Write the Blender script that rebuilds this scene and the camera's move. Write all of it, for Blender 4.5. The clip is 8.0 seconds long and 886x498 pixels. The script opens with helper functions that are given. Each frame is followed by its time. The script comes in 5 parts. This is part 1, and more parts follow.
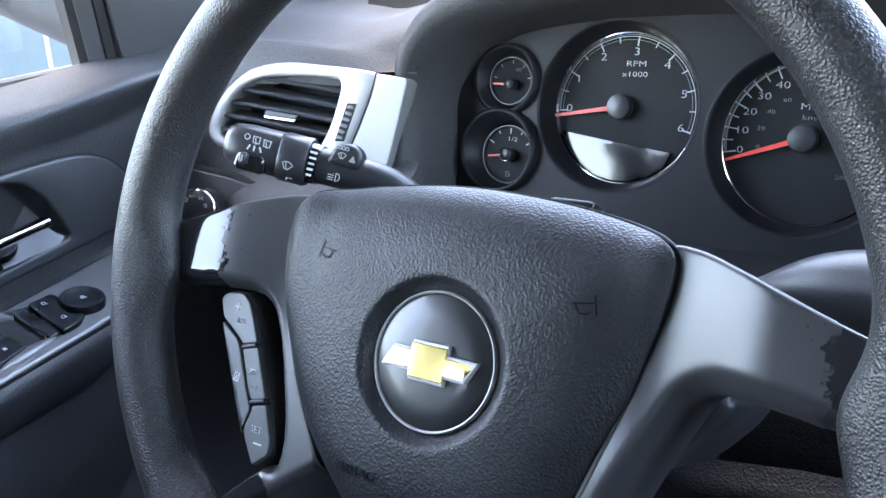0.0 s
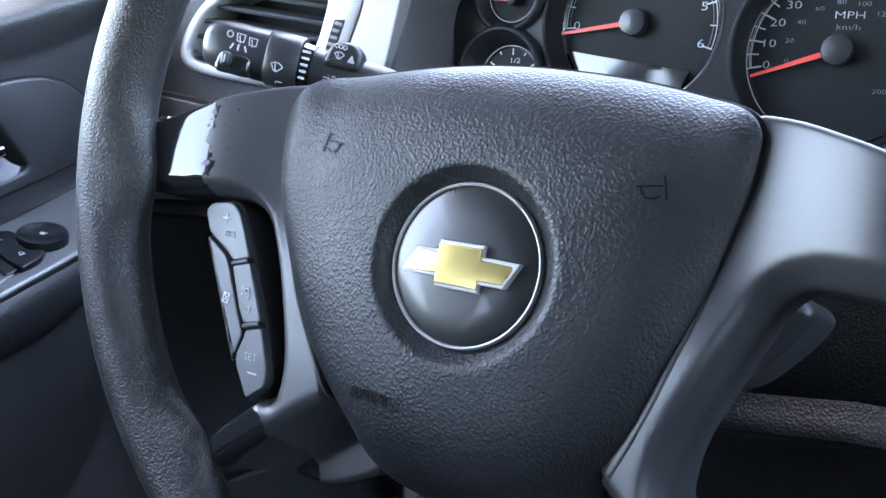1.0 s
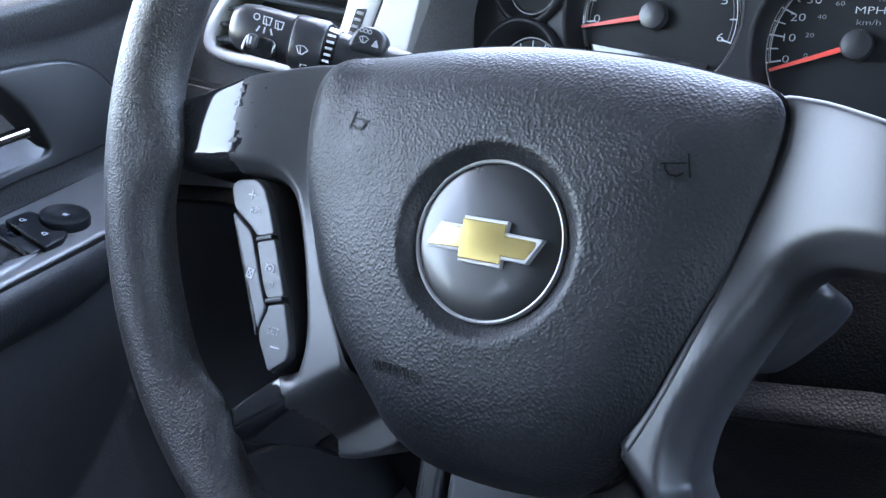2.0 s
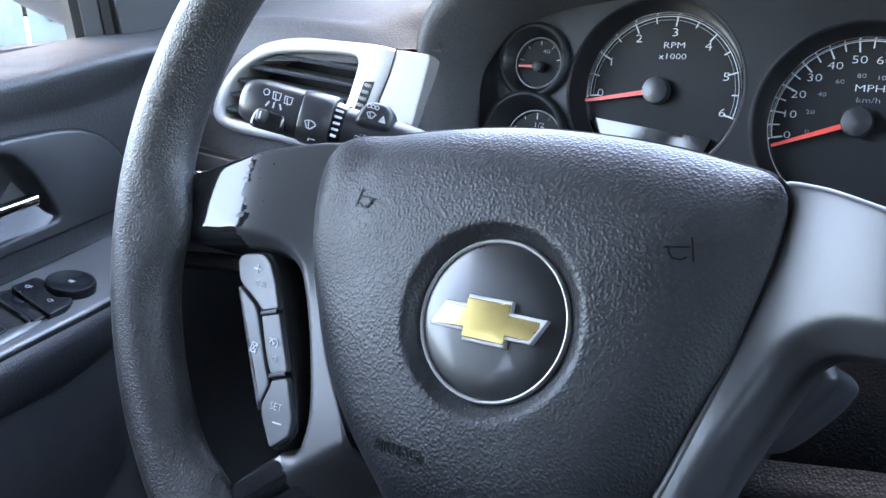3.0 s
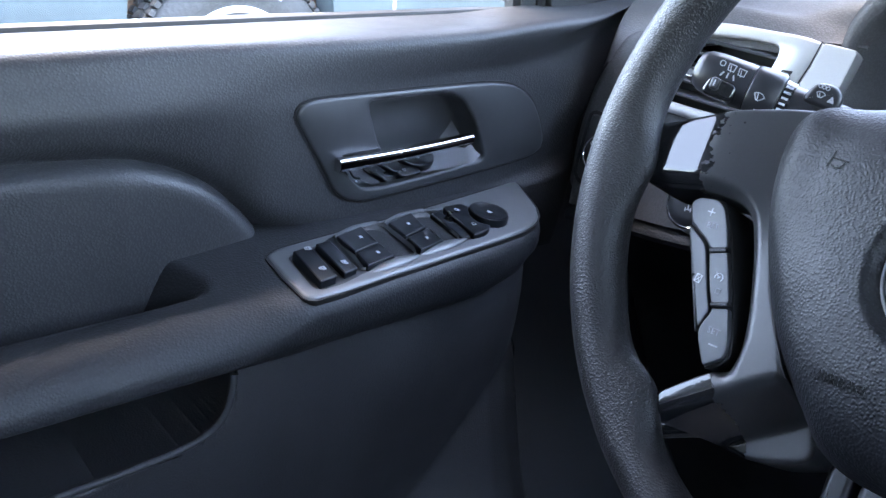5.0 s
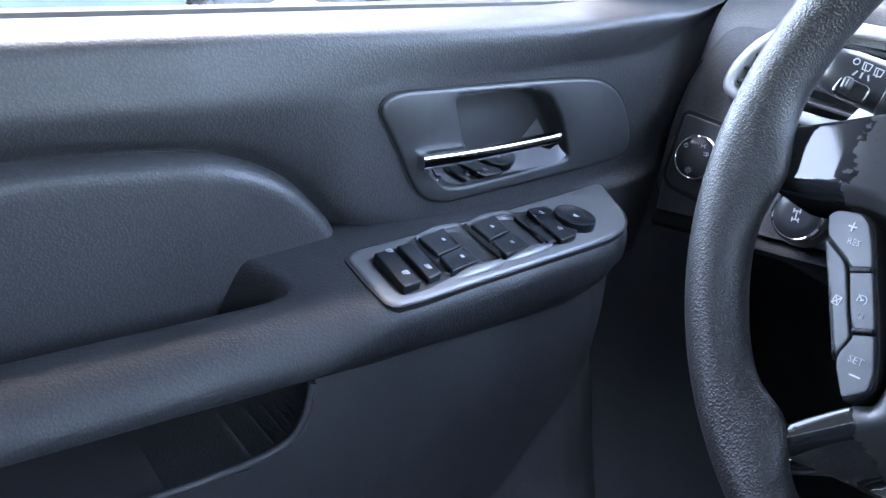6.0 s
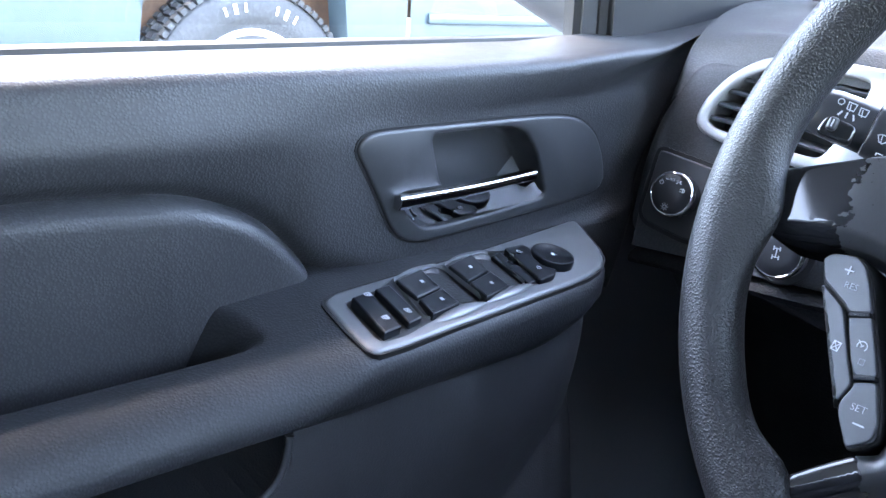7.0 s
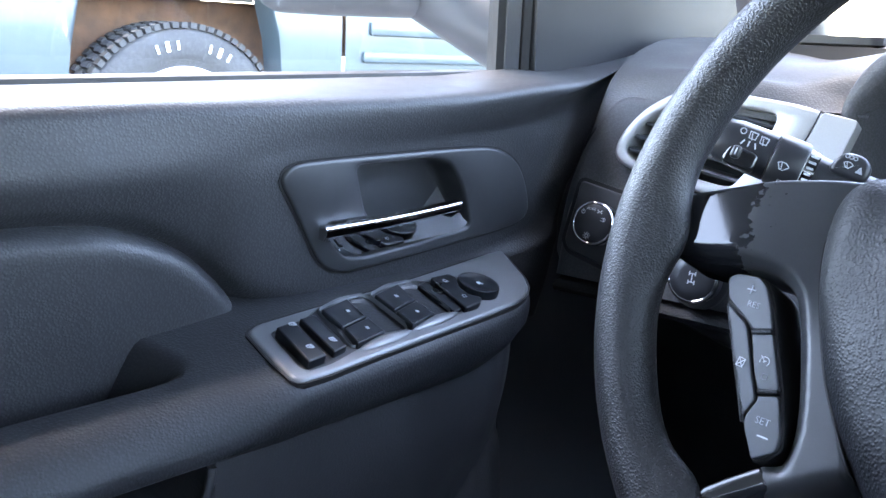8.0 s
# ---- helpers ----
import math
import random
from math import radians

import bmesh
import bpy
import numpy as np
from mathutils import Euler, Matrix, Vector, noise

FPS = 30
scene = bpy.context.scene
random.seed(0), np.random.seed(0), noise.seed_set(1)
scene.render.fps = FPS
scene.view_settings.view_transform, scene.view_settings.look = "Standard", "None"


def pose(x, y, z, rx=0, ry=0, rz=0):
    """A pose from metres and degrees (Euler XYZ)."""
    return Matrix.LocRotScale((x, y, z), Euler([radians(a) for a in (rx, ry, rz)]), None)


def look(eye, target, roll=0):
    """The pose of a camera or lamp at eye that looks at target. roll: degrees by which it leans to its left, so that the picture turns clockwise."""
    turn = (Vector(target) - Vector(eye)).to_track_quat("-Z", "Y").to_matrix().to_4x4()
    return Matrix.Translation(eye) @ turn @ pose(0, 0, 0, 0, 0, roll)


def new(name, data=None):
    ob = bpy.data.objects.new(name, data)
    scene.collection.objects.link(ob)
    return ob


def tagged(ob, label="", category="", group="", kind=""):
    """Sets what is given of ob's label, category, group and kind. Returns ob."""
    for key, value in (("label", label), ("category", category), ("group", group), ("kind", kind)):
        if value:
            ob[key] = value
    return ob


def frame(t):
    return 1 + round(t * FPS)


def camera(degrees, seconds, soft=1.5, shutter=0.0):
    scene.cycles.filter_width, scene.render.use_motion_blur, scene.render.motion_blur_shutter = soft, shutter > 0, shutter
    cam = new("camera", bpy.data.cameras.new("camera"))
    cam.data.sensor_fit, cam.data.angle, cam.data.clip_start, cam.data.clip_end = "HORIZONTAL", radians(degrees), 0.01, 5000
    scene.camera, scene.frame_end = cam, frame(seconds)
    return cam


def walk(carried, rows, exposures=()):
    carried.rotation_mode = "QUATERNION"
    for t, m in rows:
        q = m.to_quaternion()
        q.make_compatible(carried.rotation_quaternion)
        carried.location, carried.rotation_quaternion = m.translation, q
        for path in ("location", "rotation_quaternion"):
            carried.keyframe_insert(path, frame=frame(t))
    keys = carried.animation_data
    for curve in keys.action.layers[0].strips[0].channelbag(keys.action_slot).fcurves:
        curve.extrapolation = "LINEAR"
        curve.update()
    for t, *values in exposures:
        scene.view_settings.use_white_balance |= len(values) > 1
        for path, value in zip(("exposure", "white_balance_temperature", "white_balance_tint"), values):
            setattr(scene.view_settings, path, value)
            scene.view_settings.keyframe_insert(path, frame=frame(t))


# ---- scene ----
# The camera: a phone held over the driver's seat.
cam = camera(53.8, 8.0, soft=1.5)
PATH = [
    (0, (0.194, -0.265, 1.372), (-0.868, 1.28, 0.674), -4.2),
    (0.5, (0.151, -0.255, 1.341), (-0.831, 1.332, 0.62), -4.0),
    (1, (0.148, -0.245, 1.323), (-0.839, 1.322, 0.568), -3.8),
    (1.2, (0.15, -0.251, 1.32), (-0.843, 1.308, 0.555), -3.7),
    (2.3, (0.147, -0.255, 1.316), (-0.864, 1.313, 0.595), -2.7),
    (2.5, (0.147, -0.253, 1.317), (-0.871, 1.325, 0.627), -2.6),
    (3, (0.147, -0.254, 1.323), (-0.887, 1.341, 0.704), -2.5),
    (3.5, (0.145, -0.261, 1.331), (-0.94, 1.304, 0.719), -2.4),
    (4, (0.133, -0.288, 1.322), (-1.088, 1.166, 0.694), -1.0),
    (4.5, (0.136, -0.328, 1.317), (-1.239, 0.987, 0.7), 0.5),
    (5, (0.133, -0.36, 1.313), (-1.371, 0.803, 0.694), 1.7),
    (5.2, (0.126, -0.368, 1.31), (-1.408, 0.757, 0.693), 2.1),
    (6.3, (0.074, -0.361, 1.306), (-1.485, 0.719, 0.673), 2.4),
    (6.5, (0.069, -0.363, 1.307), (-1.481, 0.741, 0.688), 2.6),
    (7, (0.062, -0.364, 1.309), (-1.456, 0.808, 0.744), 2.7),
    (7.5, (0.061, -0.364, 1.308), (-1.424, 0.881, 0.815), 2.6),
    (8, (0.075, -0.362, 1.306), (-1.376, 0.93, 0.83), 3.0),
]
walk(cam, [(t, look(eye, target, roll)) for t, eye, target, roll in PATH],
     exposures=[(0.0, 5.25, 7600, 14.5), (1.0, 5.42, 7600, 14.5), (3.0, 5.40, 7600, 14.5), (3.5, 5.34, 7600, 14.5), (4.0, 5.12, 7600, 14.5), (5.0, 5.10, 7380, 15.5),
                (6.5, 5.74, 7380, 15.5), (7.0, 5.62, 7380, 15.5), (7.5, 5.30, 7380, 15.5), (8.0, 5.28, 7380, 15.5)])

# ---- light ----
SUN_EL, SUN_AZ = 76.0, -100.0      # degrees; azimuth from straight ahead (+y) towards the right (+x)
world = bpy.data.worlds.new("sky")
scene.world = world
world.use_nodes = True
wn = world.node_tree
sky = wn.nodes.new("ShaderNodeTexSky")
sky.sky_type, sky.sun_disc = "NISHITA", False
sky.sun_elevation, sky.sun_rotation = radians(SUN_EL), radians(SUN_AZ)
sky.air_density, sky.dust_density = 1.0, 1.4
wn.links.new(sky.outputs[0], wn.nodes["Background"].inputs[0])
wn.nodes["Background"].inputs[1].default_value = 0.15
sun = new("sun", bpy.data.lights.new("sun", "SUN"))
sun.data.energy, sun.data.angle, sun.data.color = 0.32, radians(12.0), (0.97, 0.985, 1.0)
se, sa = radians(SUN_EL), radians(SUN_AZ)
sun.matrix_world = look((0, 0, 5), (-math.sin(sa) * math.cos(se), -math.cos(sa) * math.cos(se), 5 - math.sin(se)))

# ---- materials ----
def nd(tree, kind, **values):
    n = tree.nodes.new(kind)
    for key, value in values.items():
        n.inputs[key.replace("_", " ")].default_value = value
    return n


def mat(name, color, rough=0.5, metal=0.0, grain=0.0, scale=500.0, kind="leather", mottle=0.15, spec=0.5, coat=0.0,
        rough_var=0.08, wear=0.0, dust=0.0):
    """Base colour with mottling at two scales, a grain relief in metres and roughness that varies."""
    m = bpy.data.materials.new(name)
    m.use_nodes = True
    t = m.node_tree
    b = t.nodes["Principled BSDF"]
    b.inputs["Metallic"].default_value = metal
    b.inputs["Specular IOR Level"].default_value = spec
    b.inputs["Coat Weight"].default_value = coat
    tc = t.nodes.new("ShaderNodeTexCoord")
    big = nd(t, "ShaderNodeTexNoise", Scale=14.0, Detail=4.0)
    fine = nd(t, "ShaderNodeTexNoise", Scale=900.0, Detail=3.0)
    for n in (big, fine):
        t.links.new(tc.outputs["Object"], n.inputs["Vector"])
    add = t.nodes.new("ShaderNodeMath")
    add.operation = "ADD"
    t.links.new(big.outputs[0], add.inputs[0])
    t.links.new(fine.outputs[0], add.inputs[1])
    rng = nd(t, "ShaderNodeMapRange", From_Min=0.6, From_Max=1.4)
    rng.inputs["To Min"].default_value, rng.inputs["To Max"].default_value = 1 - mottle, 1 + mottle
    t.links.new(add.outputs[0], rng.inputs[0])
    mul = t.nodes.new("ShaderNodeVectorMath")
    mul.operation = "SCALE"
    mul.inputs[0].default_value = color
    t.links.new(rng.outputs[0], mul.inputs["Scale"])
    last = mul.outputs[0]
    if dust:
        dn = nd(t, "ShaderNodeTexNoise", Scale=60.0, Detail=8.0, Roughness=0.75)
        t.links.new(tc.outputs["Object"], dn.inputs["Vector"])
        dr = nd(t, "ShaderNodeMapRange", From_Min=0.5, From_Max=0.8)
        dr.inputs["To Max"].default_value = dust
        t.links.new(dn.outputs[0], dr.inputs[0])
        mx = t.nodes.new("ShaderNodeMix")
        mx.data_type = "RGBA"
        t.links.new(dr.outputs[0], mx.inputs["Factor"])
        t.links.new(last, mx.inputs["A"])
        mx.inputs["B"].default_value = (0.3, 0.29, 0.27, 1)
        last = mx.outputs["Result"]
    t.links.new(last, b.inputs["Base Color"])
    rr = nd(t, "ShaderNodeMapRange", From_Min=0.3, From_Max=0.7)
    rr.inputs["To Min"].default_value, rr.inputs["To Max"].default_value = max(rough - rough_var, 0.02), rough + rough_var
    t.links.new(big.outputs[0], rr.inputs[0])
    t.links.new(rr.outputs[0], b.inputs["Roughness"])
    if grain:
        bump = nd(t, "ShaderNodeBump", Distance=grain, Strength=1.0)
        if kind == "leather":
            warp = nd(t, "ShaderNodeTexNoise", Scale=scale * 0.5, Detail=1.0)
            t.links.new(tc.outputs["Object"], warp.inputs["Vector"])
            ws = t.nodes.new("ShaderNodeVectorMath")
            ws.operation = "MULTIPLY_ADD"
            ws.inputs[1].default_value = (0.7 / scale,) * 3
            t.links.new(warp.outputs["Color"], ws.inputs[0])
            t.links.new(tc.outputs["Object"], ws.inputs[2])
            v = nd(t, "ShaderNodeTexVoronoi", Scale=scale)
            v.feature = "SMOOTH_F1"
            v.inputs["Smoothness"].default_value = 0.25
            t.links.new(ws.outputs[0], v.inputs["Vector"])
            vr = nd(t, "ShaderNodeMapRange", From_Min=0.75, From_Max=0.10)
            vr.interpolation_type = "SMOOTHSTEP"
            t.links.new(v.outputs["Distance"], vr.inputs[0])
            t.links.new(vr.outputs[0], bump.inputs["Height"])
            # grooves of the grain darkened: dirt, with their shade put into the colour
            gr = nd(t, "ShaderNodeMapRange")
            gr.inputs["To Min"].default_value = 0.72
            t.links.new(vr.outputs[0], gr.inputs[0])
            gm = t.nodes.new("ShaderNodeVectorMath")
            gm.operation = "SCALE"
            t.links.new(last, gm.inputs[0])
            t.links.new(gr.outputs[0], gm.inputs["Scale"])
            t.links.new(gm.outputs[0], b.inputs["Base Color"])
        else:
            v = nd(t, "ShaderNodeTexNoise", Scale=scale, Detail=3.0)
            t.links.new(tc.outputs["Object"], v.inputs["Vector"])
            t.links.new(v.outputs[0], bump.inputs["Height"])
        t.links.new(bump.outputs[0], b.inputs["Normal"])
    return m


def worn_paint(name):
    """Satin grey paint on the spokes, worn through near the rim to glossy black plastic, with chips at the border."""
    m = mat(name, (0.036, 0.037, 0.040), 0.38, 0.0, spec=0.5, mottle=0.1)
    t = m.node_tree
    b = t.nodes["Principled BSDF"]
    tc = t.nodes.new("ShaderNodeTexCoord")
    sep = t.nodes.new("ShaderNodeSeparateXYZ")
    t.links.new(tc.outputs["Object"], sep.inputs[0])
    neg = t.nodes.new("ShaderNodeMath")
    neg.operation = "MULTIPLY"
    neg.inputs[1].default_value = -1.0
    t.links.new(sep.outputs[0], neg.inputs[0])
    less = t.nodes.new("ShaderNodeMath")
    less.operation = "SUBTRACT"
    less.inputs[1].default_value = 0.022
    t.links.new(sep.outputs[0], less.inputs[0])
    ab = t.nodes.new("ShaderNodeMath")
    ab.operation = "MAXIMUM"
    t.links.new(neg.outputs[0], ab.inputs[0])
    t.links.new(less.outputs[0], ab.inputs[1])
    n = nd(t, "ShaderNodeTexNoise", Scale=130.0, Detail=5.0, Roughness=0.6)
    t.links.new(tc.outputs["Object"], n.inputs["Vector"])
    k = t.nodes.new("ShaderNodeMath")
    k.operation = "MULTIPLY_ADD"
    t.links.new(n.outputs[0], k.inputs[0])
    k.inputs[1].default_value = 0.026
    t.links.new(ab.outputs[0], k.inputs[2])
    edge = nd(t, "ShaderNodeMapRange", From_Min=0.1440, From_Max=0.1445)
    t.links.new(k.outputs[0], edge.inputs[0])
    spots = nd(t, "ShaderNodeTexNoise", Scale=420.0, Detail=2.0)
    t.links.new(tc.outputs["Object"], spots.inputs["Vector"])
    sp = nd(t, "ShaderNodeMapRange", From_Min=0.70, From_Max=0.72)
    t.links.new(spots.outputs[0], sp.inputs[0])
    near = nd(t, "ShaderNodeMapRange", From_Min=0.115, From_Max=0.13)
    t.links.new(ab.outputs[0], near.inputs[0])
    sm = t.nodes.new("ShaderNodeMath")
    sm.operation = "MULTIPLY"
    t.links.new(sp.outputs[0], sm.inputs[0])
    t.links.new(near.outputs[0], sm.inputs[1])
    mk = t.nodes.new("ShaderNodeMath")
    mk.operation = "MAXIMUM"
    t.links.new(edge.outputs[0], mk.inputs[0])
    t.links.new(sm.outputs[0], mk.inputs[1])

    # the lower arms are rubbed bare too
    yy = nd(t, "ShaderNodeMapRange", From_Min=-0.045, From_Max=-0.055)
    t.links.new(sep.outputs[1], yy.inputs[0])
    mag = t.nodes.new("ShaderNodeMath")
    mag.operation = "ABSOLUTE"
    t.links.new(sep.outputs[0], mag.inputs[0])
    slant = t.nodes.new("ShaderNodeMath")
    slant.operation = "MULTIPLY_ADD"
    t.links.new(sep.outputs[1], slant.inputs[0])
    slant.inputs[1].default_value = -0.5
    t.links.new(mag.outputs[0], slant.inputs[2])
    rough_edge = t.nodes.new("ShaderNodeMath")
    rough_edge.operation = "MULTIPLY_ADD"
    t.links.new(n.outputs[0], rough_edge.inputs[0])
    rough_edge.inputs[1].default_value = 0.014
    t.links.new(slant.outputs[0], rough_edge.inputs[2])
    bare = nd(t, "ShaderNodeMapRange", From_Min=0.1340, From_Max=0.1345)
    t.links.new(rough_edge.outputs[0], bare.inputs[0])
    low = t.nodes.new("ShaderNodeMath")
    low.operation = "MULTIPLY"
    t.links.new(bare.outputs[0], low.inputs[0])
    t.links.new(yy.outputs[0], low.inputs[1])
    both = t.nodes.new("ShaderNodeMath")
    both.operation = "MAXIMUM"
    t.links.new(mk.outputs[0], both.inputs[0])
    t.links.new(low.outputs[0], both.inputs[1])
    mk = both

    def swap(socket, value, kind):
        old = b.inputs[socket].links[0].from_socket if b.inputs[socket].links else None
        mx = t.nodes.new("ShaderNodeMix")
        mx.data_type = kind
        t.links.new(mk.outputs[0], mx.inputs["Factor"])
        ins = [s for s in mx.inputs if s.name in "AB" and s.enabled]
        if old:
            t.links.new(old, ins[0])
        else:
            ins[0].default_value = b.inputs[socket].default_value
        ins[1].default_value = value
        t.links.new([s for s in mx.outputs if s.enabled][0], b.inputs[socket])

    swap("Base Color", (0.012, 0.013, 0.015, 1), "RGBA")
    swap("Roughness", 0.06, "FLOAT")
    swap("Specular IOR Level", 0.5, "FLOAT")

    swap("Metallic", 0.0, "FLOAT")
    return m


def glass(name, tint=(1, 1, 1)):
    m = bpy.data.materials.new(name)
    m.use_nodes = True
    t = m.node_tree
    t.nodes.remove(t.nodes["Principled BSDF"])
    out = t.nodes["Material Output"]
    tr = nd(t, "ShaderNodeBsdfTransparent", Color=(*tint, 1))
    gl = nd(t, "ShaderNodeBsdfGlossy", Roughness=0.02)
    mx = t.nodes.new("ShaderNodeMixShader")
    mx.inputs[0].default_value = 0.07
    t.links.new(tr.outputs[0], mx.inputs[1])
    t.links.new(gl.outputs[0], mx.inputs[2])
    t.links.new(mx.outputs[0], out.inputs[0])
    return m


RIM = mat("rim_leather", (0.0215, 0.0220, 0.0234), 0.41, grain=0.00020, scale=880, spec=0.48, mottle=0.12)
PAD = mat("airbag_vinyl", (0.0110, 0.0121, 0.0146), 0.47, grain=0.00016, scale=740, spec=0.37, mottle=0.07)
DOORVINYL = mat("door_vinyl", (0.0310, 0.0320, 0.0348), 0.54, grain=0.00015, scale=580, mottle=0.10, spec=0.45, dust=0.01)
# near-black lower-dash vinyl: the shade below the column is put into its colour
SHADE_VINYL = mat("shade_vinyl", (0.0085, 0.0089, 0.0100), 0.5, grain=0.00022, scale=600, mottle=0.12, spec=0.2)
DOORSOFT = mat("door_insert_vinyl", (0.0160, 0.0172, 0.0198), 0.54, grain=0.00013, scale=580, mottle=0.10, spec=0.42, dust=0.015)
PLASTIC = mat("dark_plastic", (0.0310, 0.0322, 0.0345), 0.42, grain=0.00010, scale=1200, kind="noise", mottle=0.12, dust=0.015)
SMOOTH = mat("smooth_dark_plastic", (0.0180, 0.0192, 0.0220), 0.34, grain=0.00006, scale=1500, kind="noise", mottle=0.08)
DASHVINYL = mat("dash_vinyl", (0.066, 0.067, 0.0710), 0.55, grain=0.00010, scale=620, mottle=0.10, dust=0.01, spec=0.3)
DOORLOWER = mat("lower_door_plastic", (0.0250, 0.0258, 0.0282), 0.55, grain=0.00030, scale=700, kind="noise", mottle=0.2)
LOWER = mat("lower_trim_plastic", (0.065, 0.0665, 0.071), 0.5, grain=0.00025, scale=900, kind="noise", mottle=0.2)
CARPET = mat("floor_carpet", (0.14, 0.142, 0.147), 0.95, grain=0.002, scale=700, kind="noise", mottle=0.4)
BUTTON = mat("button_plastic", (0.040, 0.0435, 0.048), 0.44, grain=0.00005, scale=1500, kind="noise", mottle=0.08)
SWITCH = mat("switch_plastic", (0.0062, 0.0078, 0.0102), 0.32, mottle=0.08, spec=0.28)
GROOVE = mat("joint_black", (0.005, 0.005, 0.0055), 0.7, mottle=0.05)
SILVER = mat("satin_silver", (0.34, 0.34, 0.335), 0.45, 0.45, mottle=0.05, rough_var=0.05)
PEWTER = mat("pewter_trim", (0.155, 0.16, 0.165), 0.44, 0.55, mottle=0.06, rough_var=0.05)
CHROME = mat("chrome", (0.66, 0.66, 0.67), 0.045, 1.0, mottle=0.02, rough_var=0.02)
GOLD = mat("gold_fill", (0.86, 0.68, 0.27), 0.16, 0.9, mottle=0.05, coat=0.3, rough_var=0.03)
GLOSS = mat("gloss_black", (0.010, 0.011, 0.012), 0.10, mottle=0.05, coat=0.5, rough_var=0.03)
DISPLAY = mat("display_black", (0.008, 0.009, 0.011), 0.10, mottle=0.05, spec=0.6, rough_var=0.02)
DISC = mat("emblem_black", (0.012, 0.013, 0.014), 0.30, mottle=0.05, rough_var=0.04, coat=0.15)
PAINT = worn_paint("worn_spoke_paint")
INK = mat("white_marking", (0.50, 0.51, 0.53), 0.5, mottle=0.05)
MARK = mat("worn_marking", (0.46, 0.47, 0.49), 0.5, mottle=0.1)
DIM = mat("grey_marking", (0.22, 0.23, 0.25), 0.5, mottle=0.05)
EMBOSS = mat("embossed_vinyl", (0.003, 0.0034, 0.004), 0.5, spec=0.15, mottle=0.05)
FACE = mat("gauge_face", (0.009, 0.0098, 0.0112), 0.6, spec=0.2, mottle=0.06)
CLUSTER = mat("cluster_plastic", (0.013, 0.0138, 0.0155), 0.42, spec=0.16, mottle=0.1)
NEEDLE = mat("red_needle", (0.75, 0.06, 0.04), 0.4, mottle=0.04)
RUBBER = mat("tyre_rubber", (0.045, 0.045, 0.046), 0.8, grain=0.003, scale=60, kind="noise", mottle=0.3, dust=0.15)
TEAL = mat("teal_car_paint", (0.060, 0.086, 0.098), 0.36, 0.15, mottle=0.08, coat=0.35, dust=0.08)
RUST = mat("rusty_steel", (0.11, 0.055, 0.030), 0.85, grain=0.004, scale=40, kind="noise", mottle=0.6)
WHITEPAINT = mat("white_wheel_paint", (0.78, 0.78, 0.77), 0.4, mottle=0.08)
ASPHALT = mat("asphalt", (0.050, 0.052, 0.055), 0.9, grain=0.006, scale=80, kind="noise", mottle=0.35)
HEADLINER = mat("headliner_cloth", (0.27, 0.28, 0.30), 0.95, grain=0.0006, scale=900, kind="noise", mottle=0.1)
SEAL = mat("rubber_seal", (0.010, 0.010, 0.011), 0.5, mottle=0.1)
GLASS = glass("window_glass", (0.93, 0.96, 0.95))

# ---- building helpers ----
from mathutils import geometry


def mesh_of(name, bm, material, smooth=40):
    bmesh.ops.recalc_face_normals(bm, faces=bm.faces[:])
    me = bpy.data.meshes.new(name)
    bm.to_mesh(me)
    bm.free()
    if smooth:
        me.polygons.foreach_set("use_smooth", [True] * len(me.polygons))
        me.set_sharp_from_angle(angle=radians(smooth))
    me.materials.append(material)
    return me


def thing(name, m, label, category, group="", kind=""):
    ob = new(name)
    ob.empty_display_size = 0.05
    ob.matrix_world = m
    return tagged(ob, label, category, group, kind)


def part(name, bm, material, parent, label="", smooth=40, m=None):
    ob = new(name, mesh_of(name, bm, material, smooth))
    ob.parent = parent
    if m is not None:
        ob.matrix_local = m
    if label:
        ob["label"] = label
    return ob


def solo(name, bm, material, label, category, group="", kind="", m=None, smooth=40):
    ob = new(name, mesh_of(name, bm, material, smooth))
    if m is not None:
        ob.matrix_world = m
    return tagged(ob, label, category, group, kind)


def frame_of(origin, ex, ey):
    """A rigid frame with x along ex and y near ey."""
    ex = Vector(ex).normalized()
    ey = Vector(ey)
    ey = (ey - ex * ex.dot(ey)).normalized()
    ez = ex.cross(ey)
    m = Matrix.Identity(4)
    for i in range(3):
        m[i][0], m[i][1], m[i][2], m[i][3] = ex[i], ey[i], ez[i], origin[i]
    return m


def mmpts(*pts):
    return [(x / 1000, y / 1000) for x, y in pts]


def curve_pts(pts, steps=6, closed=True):
    """Catmull-Rom through the points."""
    out, n = [], len(pts)
    for i in range(n if closed else n - 1):
        p = [Vector(pts[(i + k) % n if closed else min(max(i + k, 0), n - 1)]) for k in (-1, 0, 1, 2)]
        for s in range(steps):
            t = s / steps
            out.append(0.5 * (2 * p[1] + (p[2] - p[0]) * t + (2 * p[0] - 5 * p[1] + 4 * p[2] - p[3]) * t * t
                              + (3 * p[1] - p[0] - 3 * p[2] + p[3]) * t ** 3))
    if not closed:
        out.append(Vector(pts[-1]))
    return out


def ccw(pts):
    area = sum(pts[i][0] * pts[(i + 1) % len(pts)][1] - pts[(i + 1) % len(pts)][0] * pts[i][1] for i in range(len(pts)))
    return list(pts) if area > 0 else list(pts)[::-1]


